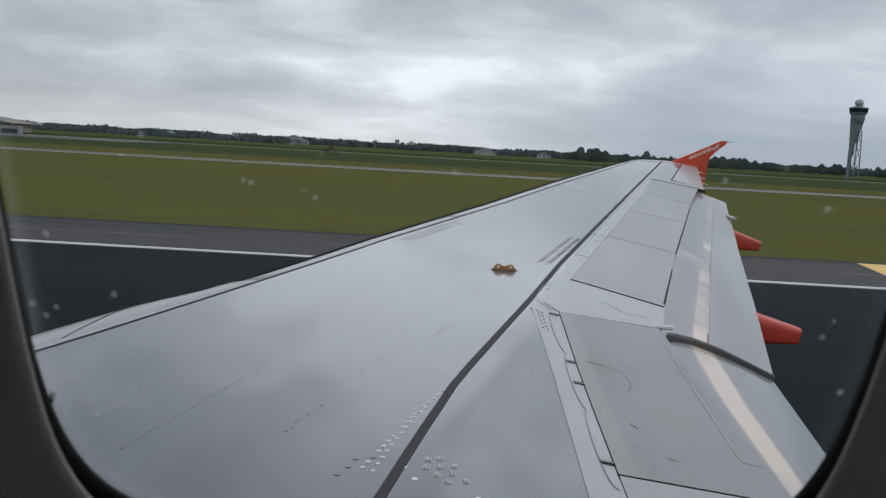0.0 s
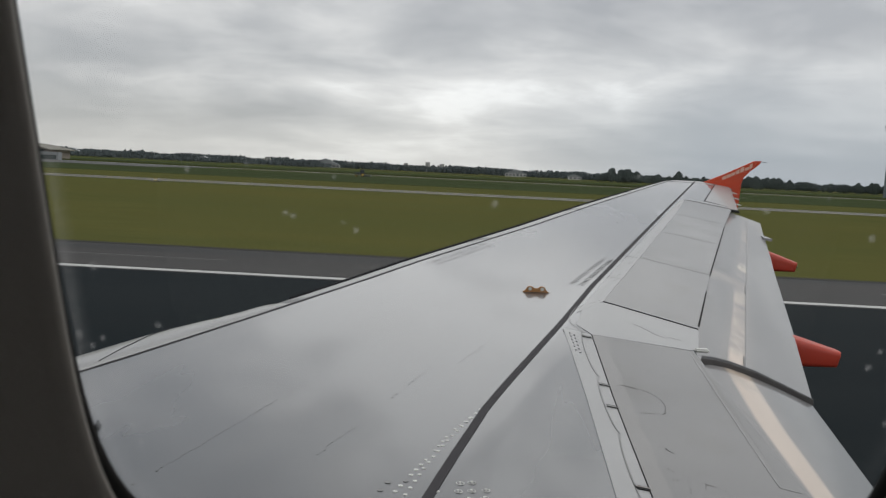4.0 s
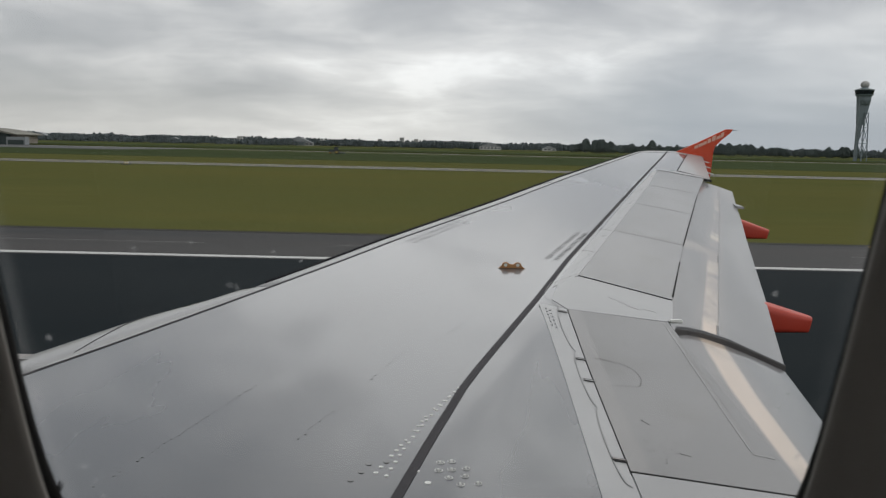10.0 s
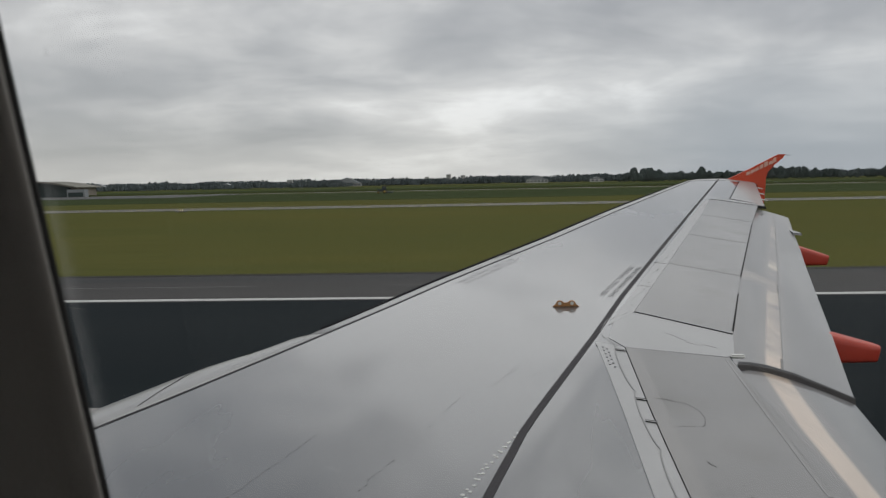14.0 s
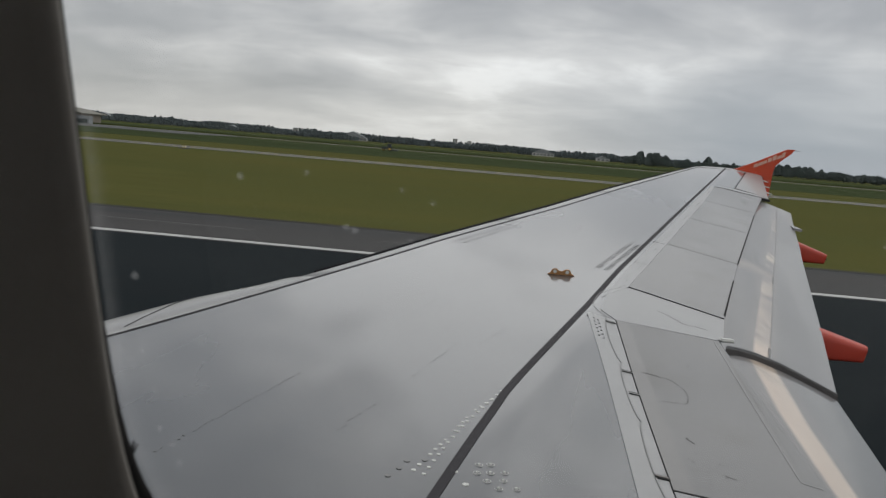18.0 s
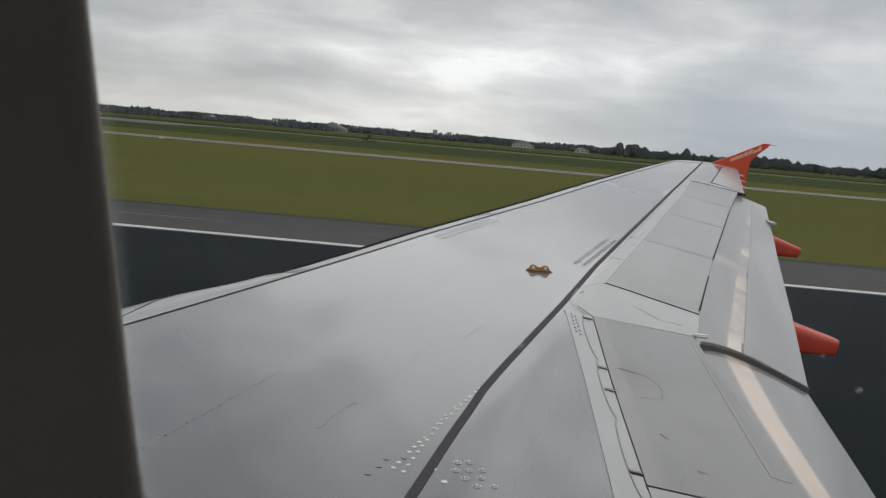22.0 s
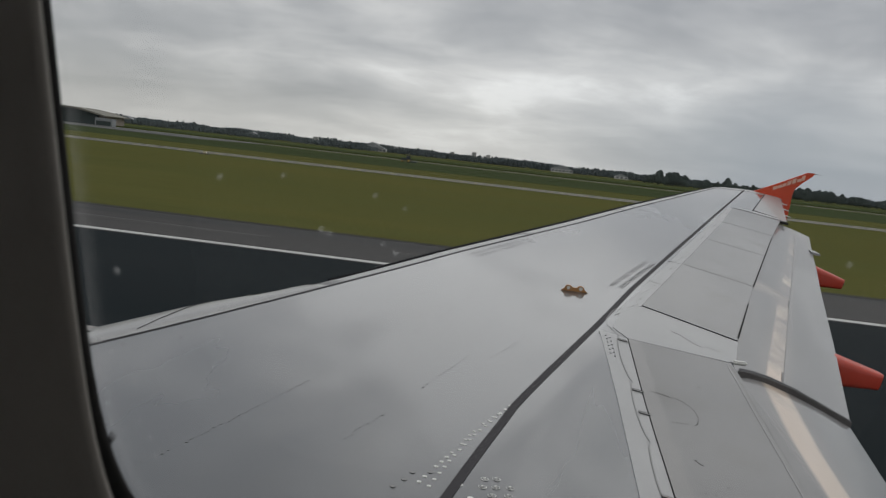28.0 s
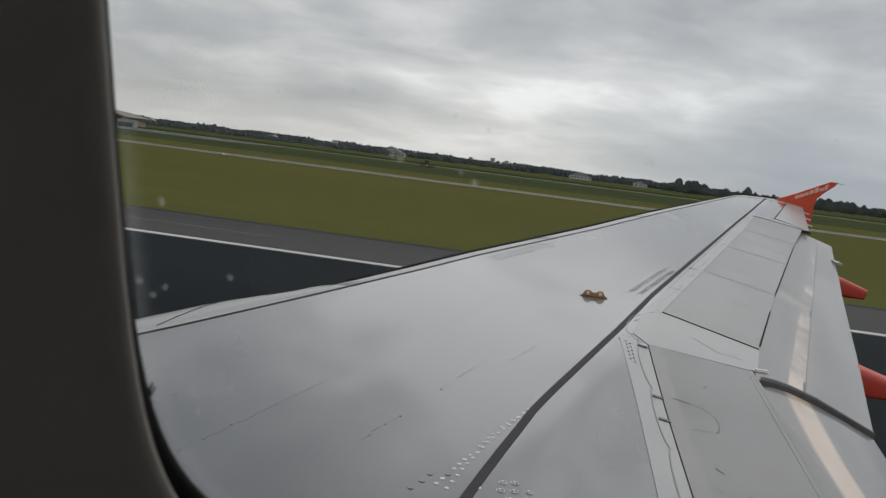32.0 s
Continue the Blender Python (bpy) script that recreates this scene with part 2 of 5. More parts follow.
STENCIL = material("worn_black_stencil_paint", (0.062, 0.062, 0.065), 0.42, grain=0.3, grain_scale=70, gloss=0.4, coat=0.5)
DIRT = material("dark_grime", (0.060, 0.060, 0.060), 0.4, grain=0.25, grain_scale=60, gloss=0.6, coat=0.55)
FASTENER = material("pale_fastener_heads", (0.62, 0.62, 0.60), 0.4, grain=0.1, grain_scale=70)
NACELLE = material("white_nacelle_paint", (0.235, 0.222, 0.213), 0.55, grain=0.16, grain_scale=9, blotch=0.25, blotch_scale=2.5)
PLASTIC = material("grey_beige_cabin_plastic", (0.272, 0.256, 0.234), 0.6, grain=0.04, grain_scale=120, blotch=0.03, blotch_scale=6, bump=0.05, bump_scale=600)
# unseen cabin surfaces, kept dark to cut light bounced onto the window wall
CARPET = material("dark_blue_grey_carpet", (0.035, 0.037, 0.045), 0.95, grain=0.2, grain_scale=200, blotch=0.15, blotch_scale=3, gloss=0.1)
DIM_PANEL = material("unseen_dim_lining", (0.17, 0.165, 0.155), 0.7, grain=0.05, grain_scale=60, blotch=0.08, blotch_scale=2)
SHELL = material("white_fuselage_paint", (0.75, 0.75, 0.74), 0.4, grain=0.03, grain_scale=4)
GRASS = material("mown_olive_grass", (0.092, 0.089, 0.031), 0.95, grain=0.18, grain_scale=0.7, blotch=0.15, blotch_scale=0.03, stretch=(0.22, 1, 1), gloss=0.0,
                 second=((0.077, 0.083, 0.030), 0.05, 0.36, 0.66))
CROP = material("dark_green_crop", (0.048, 0.061, 0.030), 0.9, grain=0.22, grain_scale=0.2, blotch=0.25, blotch_scale=0.02, stretch=(0.15, 1, 1), gloss=0.0)
MEADOW = material("pale_green_meadow", (0.078, 0.090, 0.036), 0.9, grain=0.2, grain_scale=0.15, blotch=0.25, blotch_scale=0.015, stretch=(0.2, 1, 1), gloss=0.0)
WHEAT = material("ripe_golden_wheat", (0.40, 0.25, 0.085), 0.9, grain=0.15, grain_scale=0.3, blotch=0.2, blotch_scale=0.02, stretch=(0.2, 1, 1), gloss=0.0)
ASPHALT = material("wet_dark_asphalt", (0.0085, 0.0125, 0.0148), 0.85, grain=0.10, grain_scale=2, blotch=0.30, blotch_scale=0.12, stretch=(0.1, 1, 1), gloss=0.05,
                   second=((0.011, 0.015, 0.017), 0.3, 0.45, 0.6))
SHOULDER = material("worn_grey_asphalt", (0.030, 0.0275, 0.0265), 0.7, grain=0.28, grain_scale=4, blotch=0.5, blotch_scale=0.35, stretch=(0.05, 1, 1), gloss=0.18,
                    second=((0.020, 0.021, 0.022), 0.35, 0.45, 0.6))
SHOULDER_WORN = material("pale_worn_asphalt", (0.038, 0.0355, 0.0345), 0.7, grain=0.28, grain_scale=4, blotch=0.5, blotch_scale=0.3, stretch=(0.05, 1, 1), gloss=0.18,
                         second=((0.028, 0.028, 0.028), 0.3, 0.45, 0.65))
CONCRETE = material("pale_wet_concrete", (0.185, 0.182, 0.176), 0.45, grain=0.12, grain_scale=2, blotch=0.25, blotch_scale=0.15, stretch=(0.15, 1, 1))
EARTH = material("damp_dark_earth", (0.011, 0.010, 0.008), 0.8, grain=0.3, grain_scale=2, blotch=0.4, blotch_scale=0.3, stretch=(0.1, 1, 1), gloss=0.2)
KERB = material("damp_concrete_kerb", (0.085, 0.082, 0.078), 0.6, grain=0.2, grain_scale=2, blotch=0.4, blotch_scale=0.15, stretch=(0.15, 1, 1))
WET = material("wet_taxiway_asphalt", (0.05, 0.05, 0.05), 0.62, grain=0.2, grain_scale=2, blotch=0.35, blotch_scale=0.12, stretch=(0.08, 1, 1), gloss=0.25, second=((0.025, 0.026, 0.027), 0.2, 0.45, 0.6))
WHITE_LINE = material("white_road_paint", (0.41, 0.41, 0.40), 0.55, grain=0.16, grain_scale=6, blotch=0.22, blotch_scale=0.5)
YELLOW_LINE = material("yellow_road_paint", (0.62, 0.40, 0.07), 0.55, grain=0.12, grain_scale=6, blotch=0.12, blotch_scale=0.5)
# foliage colours are lifted and blued to carry the haze of distance
FOLIAGE = material("haze_blued_green_foliage", (0.105, 0.128, 0.122), 0.85, grain=0.3, grain_scale=0.8, blotch=0.3, blotch_scale=0.05, gloss=0.15, random_tone=0.12)
FAR_FOLIAGE = material("far_haze_blued_woods", (0.090, 0.108, 0.112), 0.9, grain=0.12, grain_scale=0.15, blotch=0.25, blotch_scale=0.008, gloss=0.1)
BARK = material("grey_brown_bark", (0.09, 0.07, 0.05), 0.9, grain=0.3, grain_scale=6)
GREY_STEEL = material("grey_painted_steel", (0.20, 0.215, 0.225), 0.5, grain=0.1, grain_scale=2)
# cladding made paler and bluer, with far-off haze mixed into its colour
TOWER_STEEL = material("grey_green_hazed_cladding", (0.125, 0.158, 0.168), 0.5, grain=0.12, grain_scale=2)
DARK_CLAD = material("dark_green_cladding", (0.022, 0.036, 0.036), 0.55, grain=0.15, grain_scale=1.5, blotch=0.2, blotch_scale=0.2)
ROOF = material("grey_green_weathered_roof", (0.17, 0.165, 0.14), 0.8, grain=0.15, grain_scale=1.0, blotch=0.2, blotch_scale=0.15)
BEIGE_WALL = material("beige_concrete_wall", (0.22, 0.19, 0.16), 0.8, grain=0.12, grain_scale=1.2, blotch=0.15, blotch_scale=0.3)
PALE_WALL = material("pale_rendered_wall", (0.42, 0.42, 0.41), 0.8, grain=0.1, grain_scale=0.5, random_tone=0.3)
DARK_GLASS = material("dark_window_glass", (0.03, 0.04, 0.05), 0.12, grain=0.1, grain_scale=2, gloss=0.6)
WHITE_PAINT = material("white_paint", (0.75, 0.75, 0.75), 0.4, grain=0.05, grain_scale=1.0)
WATER = material("dull_canal_water", (0.10, 0.115, 0.11), 0.08, grain=0.05, grain_scale=0.5, bump=0.05, bump_scale=1.5, gloss=0.5)
STUBBLE = material("brown_stubble", (0.14, 0.095, 0.045), 0.95, grain=0.25, grain_scale=0.4, blotch=0.25, blotch_scale=0.03, gloss=0.0)
NAVY = material("navy_paint", (0.05, 0.06, 0.13), 0.45, grain=0.08, grain_scale=1.0)
TYRE = material("black_tyre", (0.02, 0.02, 0.02), 0.8, grain=0.15, grain_scale=8)
SIGN_GREY = material("grey_sign_back", (0.14, 0.15, 0.15), 0.6, grain=0.1, grain_scale=3)


def streaked_flap(name, centre, half, worn, smear=0.0):
    """Grey flap paint with a streak rubbed through to bare metal: its place and half width across the chord, root and tip, and how whole it is there."""
    m = material(name, (0.131, 0.129, 0.131), 0.34, grain=0.06, grain_scale=12, blotch=0.12, blotch_scale=1.5, stretch=(1, .5, 1), gloss=0.5, coat=0.6, second=((0.095, 0.092, 0.090), 2.4, 0.52, 0.74))
    nt = m.node_tree
    bs = nt.nodes["Principled BSDF"]
    uv = nt.nodes.new("ShaderNodeUVMap")
    uv.uv_map = "chord"
    sep = nt.nodes.new("ShaderNodeSeparateXYZ")
    nt.links.new(uv.outputs[0], sep.inputs[0])
    geo = nt.nodes.new("ShaderNodeNewGeometry")
    wave = noise_node(nt, geo.outputs["Position"], 1.3, 5.0, 0.6, 0.0)
    u, v = sep.outputs[0], sep.outputs[1]
    line = lambda ends: math_node(nt, 'ADD', ends[0], math_node(nt, 'MULTIPLY', u, ends[1] - ends[0]))
    off = math_node(nt, 'ADD', math_node(nt, 'SUBTRACT', v, line(centre)), math_node(nt, 'MULTIPLY', math_node(nt, 'SUBTRACT', wave, 0.5), 0.03))
    near = math_node(nt, 'DIVIDE', math_node(nt, 'ABSOLUTE', off, 0.0), line(half))
    core = nt.nodes.new("ShaderNodeMapRange")
    core.interpolation_type = 'SMOOTHSTEP'
    core.inputs[1].default_value, core.inputs[2].default_value, core.inputs[3].default_value, core.inputs[4].default_value = 1.25, 0.70, 0.0, 1.0
    nt.links.new(near, core.inputs[0])
    patch = nt.nodes.new("ShaderNodeMapRange")
    patch.interpolation_type = 'SMOOTHSTEP'
    nt.links.new(math_node(nt, 'ADD', noise_node(nt, geo.outputs["Position"], 1.1, 5.0, 0.62, 0.0), line(worn)), patch.inputs[0])
    patch.inputs[1].default_value, patch.inputs[2].default_value = 0.40, 0.72
    share = math_node(nt, 'MULTIPLY', core.outputs[0], patch.outputs[0])
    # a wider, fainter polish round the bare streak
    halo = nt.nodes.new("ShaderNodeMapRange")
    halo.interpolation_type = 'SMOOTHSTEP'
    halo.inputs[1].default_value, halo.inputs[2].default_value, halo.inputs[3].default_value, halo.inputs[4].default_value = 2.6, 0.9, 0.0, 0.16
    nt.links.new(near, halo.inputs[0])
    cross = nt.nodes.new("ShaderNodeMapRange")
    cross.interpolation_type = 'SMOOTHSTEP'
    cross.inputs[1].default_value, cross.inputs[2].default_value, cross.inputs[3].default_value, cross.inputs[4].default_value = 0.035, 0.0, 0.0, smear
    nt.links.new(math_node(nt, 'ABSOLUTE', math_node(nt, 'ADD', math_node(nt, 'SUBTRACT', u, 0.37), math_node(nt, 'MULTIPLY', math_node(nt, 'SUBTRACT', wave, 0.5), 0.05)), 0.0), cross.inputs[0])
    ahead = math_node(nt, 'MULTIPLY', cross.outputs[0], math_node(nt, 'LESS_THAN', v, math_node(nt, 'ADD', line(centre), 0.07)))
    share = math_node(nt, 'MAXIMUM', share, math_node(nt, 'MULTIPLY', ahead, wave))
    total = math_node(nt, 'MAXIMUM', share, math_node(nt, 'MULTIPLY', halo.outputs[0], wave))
    mx = nt.nodes.new("ShaderNodeMix")
    mx.data_type = 'RGBA'
    nt.links.new(bs.inputs["Base Color"].links[0].from_socket, mx.inputs[6])
    # bare metal tone, brightened to carry its warm sheen as well
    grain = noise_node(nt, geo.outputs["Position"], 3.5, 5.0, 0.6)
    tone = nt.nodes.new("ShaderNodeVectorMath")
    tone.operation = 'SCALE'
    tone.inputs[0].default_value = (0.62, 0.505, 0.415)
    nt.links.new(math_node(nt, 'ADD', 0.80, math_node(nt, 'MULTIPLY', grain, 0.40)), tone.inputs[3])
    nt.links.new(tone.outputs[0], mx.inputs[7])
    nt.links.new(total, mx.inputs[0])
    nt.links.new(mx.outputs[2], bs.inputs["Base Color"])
    nt.links.new(math_node(nt, 'MULTIPLY', share, 0.45), bs.inputs["Metallic"])
    return m


def hinge_paled(name):
    """Spoiler paint, paler in an uneven band along the hinge."""
    m = material(name, (0.139, 0.138, 0.140), 0.40, grain=0.06, grain_scale=16, blotch=0.14, blotch_scale=1.7, gloss=0.5, coat=0.6, second=((0.102, 0.099, 0.096), 3.0, 0.50, 0.74))
    nt = m.node_tree
    bs = nt.nodes["Principled BSDF"]
    uv = nt.nodes.new("ShaderNodeUVMap")
    uv.uv_map = "chord"
    sep = nt.nodes.new("ShaderNodeSeparateXYZ")
    nt.links.new(uv.outputs[0], sep.inputs[0])
    geo = nt.nodes.new("ShaderNodeNewGeometry")
    wave = math_node(nt, 'MULTIPLY', noise_node(nt, geo.outputs["Position"], 5.0, 5.0, 0.6), 0.045)
    band = nt.nodes.new("ShaderNodeMapRange")
    band.interpolation_type = 'SMOOTHSTEP'
    band.inputs[1].default_value, band.inputs[2].default_value, band.inputs[3].default_value, band.inputs[4].default_value = 0.155, 0.120, 0.0, 0.8
    nt.links.new(math_node(nt, 'ADD', sep.outputs[1], wave), band.inputs[0])
    mx = nt.nodes.new("ShaderNodeMix")
    mx.data_type = 'RGBA'
    nt.links.new(bs.inputs["Base Color"].links[0].from_socket, mx.inputs[6])
    mx.inputs[7].default_value = (0.175, 0.170, 0.167, 1)
    nt.links.new(band.outputs[0], mx.inputs[0])
    nt.links.new(mx.outputs[2], bs.inputs["Base Color"])
    return m


INNER_SPOILER = hinge_paled("inner_spoiler_paint")
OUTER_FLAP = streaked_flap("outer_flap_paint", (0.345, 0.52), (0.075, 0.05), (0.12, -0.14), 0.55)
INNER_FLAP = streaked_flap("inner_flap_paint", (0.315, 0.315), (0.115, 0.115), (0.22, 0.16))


def lamp_material():
    m = bpy.data.materials.new("lit_landing_lamp")
    m.use_nodes = True
    bs = m.node_tree.nodes["Principled BSDF"]
    bs.inputs["Emission Color"].default_value = (1.0, 0.72, 0.4, 1)
    bs.inputs["Emission Strength"].default_value = 6.0
    return m


def pane_material():
    m = bpy.data.materials.new("clear_acrylic_pane")
    m.use_nodes = True
    nt = m.node_tree
    nt.nodes.clear()
    out = nt.nodes.new("ShaderNodeOutputMaterial")
    mix = nt.nodes.new("ShaderNodeMixShader")
    tr = nt.nodes.new("ShaderNodeBsdfTransparent")
    tr.inputs[0].default_value = (0.97, 0.985, 0.985, 1)
    gl = make_node(nt, "ShaderNodeBsdfGlossy", Roughness=0.03)
    fr = make_node(nt, "ShaderNodeFresnel", IOR=1.25)
    nt.links.new(fr.outputs[0], mix.inputs[0])
    nt.links.new(tr.outputs[0], mix.inputs[1])
    nt.links.new(gl.outputs[0], mix.inputs[2])
    nt.links.new(mix.outputs[0], out.inputs[0])
    return m


def speck_material(name, share):
    m = bpy.data.materials.new(name)
    m.use_nodes = True
    nt = m.node_tree
    nt.nodes.clear()
    out = nt.nodes.new("ShaderNodeOutputMaterial")
    mix = make_node(nt, "ShaderNodeMixShader", Fac=share)
    tr = nt.nodes.new("ShaderNodeBsdfTransparent")
    df = nt.nodes.new("ShaderNodeBsdfTranslucent")
    df.inputs[0].default_value = (0.9, 0.9, 0.9, 1)
    nt.links.new(tr.outputs[0], mix.inputs[1])
    nt.links.new(df.outputs[0], mix.inputs[2])
    nt.links.new(mix.outputs[0], out.inputs[0])
    return m


def rim_material():
    # the added edge haze thins out from the pane's edge inwards, unevenly
    m = speck_material("edge_haze_film", 0.05)
    nt = m.node_tree
    uv = nt.nodes.new("ShaderNodeUVMap")
    uv.uv_map = "fade"
    sep = nt.nodes.new("ShaderNodeSeparateXYZ")
    nt.links.new(uv.outputs[0], sep.inputs[0])
    geo = nt.nodes.new("ShaderNodeNewGeometry")
    n = noise_node(nt, geo.outputs["Position"], 260.0, 4.0, 0.6, 0.5)
    share = math_node(nt, 'MULTIPLY', math_node(nt, 'MULTIPLY', sep.outputs[1], n), 0.12)
    for k in nt.nodes:
        if k.type == 'MIX_SHADER':
            nt.links.new(share, k.inputs[0])
    return m


PANE, SPECK, RIM, LAMP = pane_material(), speck_material("milky_water_drop", 0.085), rim_material(), lamp_material()


# ---- building helpers ----
def mesh_of(bm, name, mat, smooth=False):
    me = bpy.data.meshes.new(name)
    bmesh.ops.recalc_face_normals(bm, faces=bm.faces)
    bm.to_mesh(me)
    bm.free()
    me.materials.append(mat)
    if smooth:
        for p in me.polygons:
            p.use_smooth = True
    return me


def part(name, bm, mat, parent=None, label="", smooth=False, kind="", category=""):
    ob = new(name, mesh_of(bm, name, mat, smooth))
    ob.parent = parent
    return tagged(ob, label=label, kind=kind, category=category)


def raw(name, verts, faces, mat, parent=None, label="", kind="", category="", smooth=False):
    me = bpy.data.meshes.new(name)
    me.from_pydata([tuple(v) for v in verts], [], [tuple(f) for f in faces])
    me.materials.append(mat)
    if smooth:
        for p in me.polygons:
            p.use_smooth = True
    ob = new(name, me)
    ob.parent = parent
    return tagged(ob, label=label, kind=kind, category=category)


def holder(name, label, category, group="", place=(0, 0, 0)):
    e = new(name)
    e.location = place
    return tagged(e, label=label, category=category, group=group)


def box(bm, x0, x1, y0, y1, z0, z1, bevel=0.0):
    r = bmesh.ops.create_cube(bm, size=1.0)
    for v in r["verts"]:
        v.co = Vector(((x0 + x1) / 2 + v.co.x * (x1 - x0), (y0 + y1) / 2 + v.co.y * (y1 - y0), (z0 + z1) / 2 + v.co.z * (z1 - z0)))
    if bevel:
        es = list({e for v in r["verts"] for e in v.link_edges})
        bmesh.ops.bevel(bm, geom=es, offset=bevel, segments=2, affect='EDGES')


def boxed(*dims, bevel=0.0):
    bm = bmesh.new()
    box(bm, *dims, bevel=bevel)
    return bm


def rod(bm, a, b, r0, r1=None, seg=8):
    """A closed tapered round bar from a to b."""
    a, b = Vector(a), Vector(b)
    r1 = r0 if r1 is None else r1
    q = (b - a).to_track_quat('Z', 'Y')
    rings = []
    for p, r in ((a, r0), (b, r1)):
        rings.append([bm.verts.new(p + q @ Vector((r * math.cos(2 * math.pi * k / seg), r * math.sin(2 * math.pi * k / seg), 0))) for k in range(seg)])
    for k in range(seg):
        bm.faces.new((rings[0][k], rings[0][(k + 1) % seg], rings[1][(k + 1) % seg], rings[1][k]))
    bm.faces.new(rings[0][::-1])
    bm.faces.new(rings[1])


def rodded(*rods, seg=8):
    bm = bmesh.new()
    for r in rods:
        rod(bm, *r, seg=seg)
    return bm


def lathe(profile, axis_at, along='X', seg=28):
    """A turned body: profile of (distance along the axis, radius)."""
    bm = bmesh.new()
    ox, oy, oz = axis_at
    rings = []
    for d, r in profile:
        ring = []
        for k in range(seg):
            c, s = math.cos(2 * math.pi * k / seg) * r, math.sin(2 * math.pi * k / seg) * r
            p = (ox + d, oy + c, oz + s) if along == 'X' else ((ox + c, oy + d, oz + s) if along == 'Y' else (ox + c, oy + s, oz + d))
            ring.append(bm.verts.new(p))
        rings.append(ring)
    for a, b in zip(rings, rings[1:]):
        for k in range(seg):
            bm.faces.new((a[k], a[(k + 1) % seg], b[(k + 1) % seg], b[k]))
    bm.faces.new(rings[0])
    bm.faces.new(rings[-1][::-1])
    return bm


def plate(poly, y0, y1):
    """A flat plate: an outline of (x, z) between two depths."""
    bm = bmesh.new()
    front = [bm.verts.new((x, y0, z)) for x, z in poly]
    back = [bm.verts.new((x, y1, z)) for x, z in poly]
    bm.faces.new(front)
    bm.faces.new(back[::-1])
    n = len(poly)
    for k in range(n):
        bm.faces.new((front[k], back[k], back[(k + 1) % n], front[(k + 1) % n]))
    return bm


# ---- the wing: its plan and its upper surface ----
EYE_Z = 4.0
SPAR = [(-0.75, 0.0), (-0.12, 2.69), (-0.04, 3.04), (0.04, 3.36), (0.10, 3.61), (0.21, 3.96), (0.58, 5.10), (0.91, 6.17), (1.46, 7.81), (2.42, 10.66), (4.0, 15.31), (4.4, 16.5)]
SLAT_LINE = [(-3.46, 0.25), (-1.81, 3.68), (-1.63, 4.04), (-1.27, 4.81), (-0.75, 5.95), (-0.39, 6.78), (0.72, 9.12), (1.63, 11.18), (3.37, 14.91), (3.56, 15.32)]


def x_at(line, y):
    return float(np.interp(y, [p[1] for p in line], [p[0] for p in line]))


def surf(x, y):
    """Height of the upper skin: dihedral, and a fall towards the trailing edge behind the rear spar."""
    d = x - x_at(SPAR, y) - 0.12
    fall = 0.0 if d < -0.1 else ((d + 0.1) ** 2 / 0.4 if d < 0.1 else d)
    return EYE_Z - 1.34 + 0.0893 * (y - 0.3) - 0.15 * fall


def along(line, u):
    """The point at the fraction u of a line's length."""
    p = np.array(line, float)
    d = np.r_[0, np.cumsum(np.hypot(*np.diff(p, axis=0).T))]
    return np.array([np.interp(u * d[-1], d, p[:, 0]), np.interp(u * d[-1], d, p[:, 1])])


def sheet(a, b, nu, nv, top=0.004, thick=0.02, drop=None, span=None):
    """A skin panel draped on the wing between the plan lines a and b."""
    bm = bmesh.new()
    chart = bm.loops.layers.uv.new("chord")
    place = {}
    up, dn = [], []
    for i in range(nu + 1):
        p, q = along(a, i / nu), along(b, i / nu)
        up.append([]), dn.append([])
        for j in range(nv + 1):
            f = j / nv
            if span:
                f0, f1 = span(i / nu)
                f = f0 + (f1 - f0) * f
            x, y = p + (q - p) * f
            z = surf(x, y) + top + (drop(i / nu, f) if drop else 0.0)
            up[-1].append(bm.verts.new((x, y, z)))
            dn[-1].append(bm.verts.new((x, y, z - thick)))
            place[up[-1][-1]] = place[dn[-1][-1]] = (i / nu, f)
    for i in range(nu):
        for j in range(nv):
            bm.faces.new((up[i][j], up[i + 1][j], up[i + 1][j + 1], up[i][j + 1]))
            bm.faces.new((dn[i][j], dn[i][j + 1], dn[i + 1][j + 1], dn[i + 1][j]))
    for i in range(nu):
        for j in (0, nv):
            bm.faces.new((up[i][j], up[i + 1][j], dn[i + 1][j], dn[i][j]))
    for j in range(nv):
        for i in (0, nu):
            bm.faces.new((up[i][j], up[i][j + 1], dn[i][j + 1], dn[i][j]))
    for face in bm.faces:
        for l in face.loops:
            l[chart].uv = place[l.vert]
    return bm


def ribbon(line, width, top=0.005, thick=0.004, n=24, width_end=None):
    """A strip of a given width along a plan line, lying on the skin."""
    p = [along(line, i / n) for i in range(n + 1)]
    a, b = [], []
    for i in range(n + 1):
        t = p[min(i + 1, n)] - p[max(i - 1, 0)]
        t = t / np.hypot(*t)
        w = width if width_end is None else width + (width_end - width) * i / n
        off = np.array((t[1], -t[0])) * w / 2
        a.append(p[i] - off)
        b.append(p[i] + off)
    bm = bmesh.new()
    rings = []
    for l, r in zip(a, b):
        zl, zr = surf(*l) + top, surf(*r) + top
        rings.append([bm.verts.new((l[0], l[1], zl)), bm.verts.new((r[0], r[1], zr)), bm.verts.new((r[0], r[1], zr - thick)), bm.verts.new((l[0], l[1], zl - thick))])
    for r, s in zip(rings, rings[1:]):
        for k in range(4):
            bm.faces.new((r[k], r[(k + 1) % 4], s[(k + 1) % 4], s[k]))
    bm.faces.new(rings[0])
    bm.faces.new(rings[-1][::-1])
    return bm


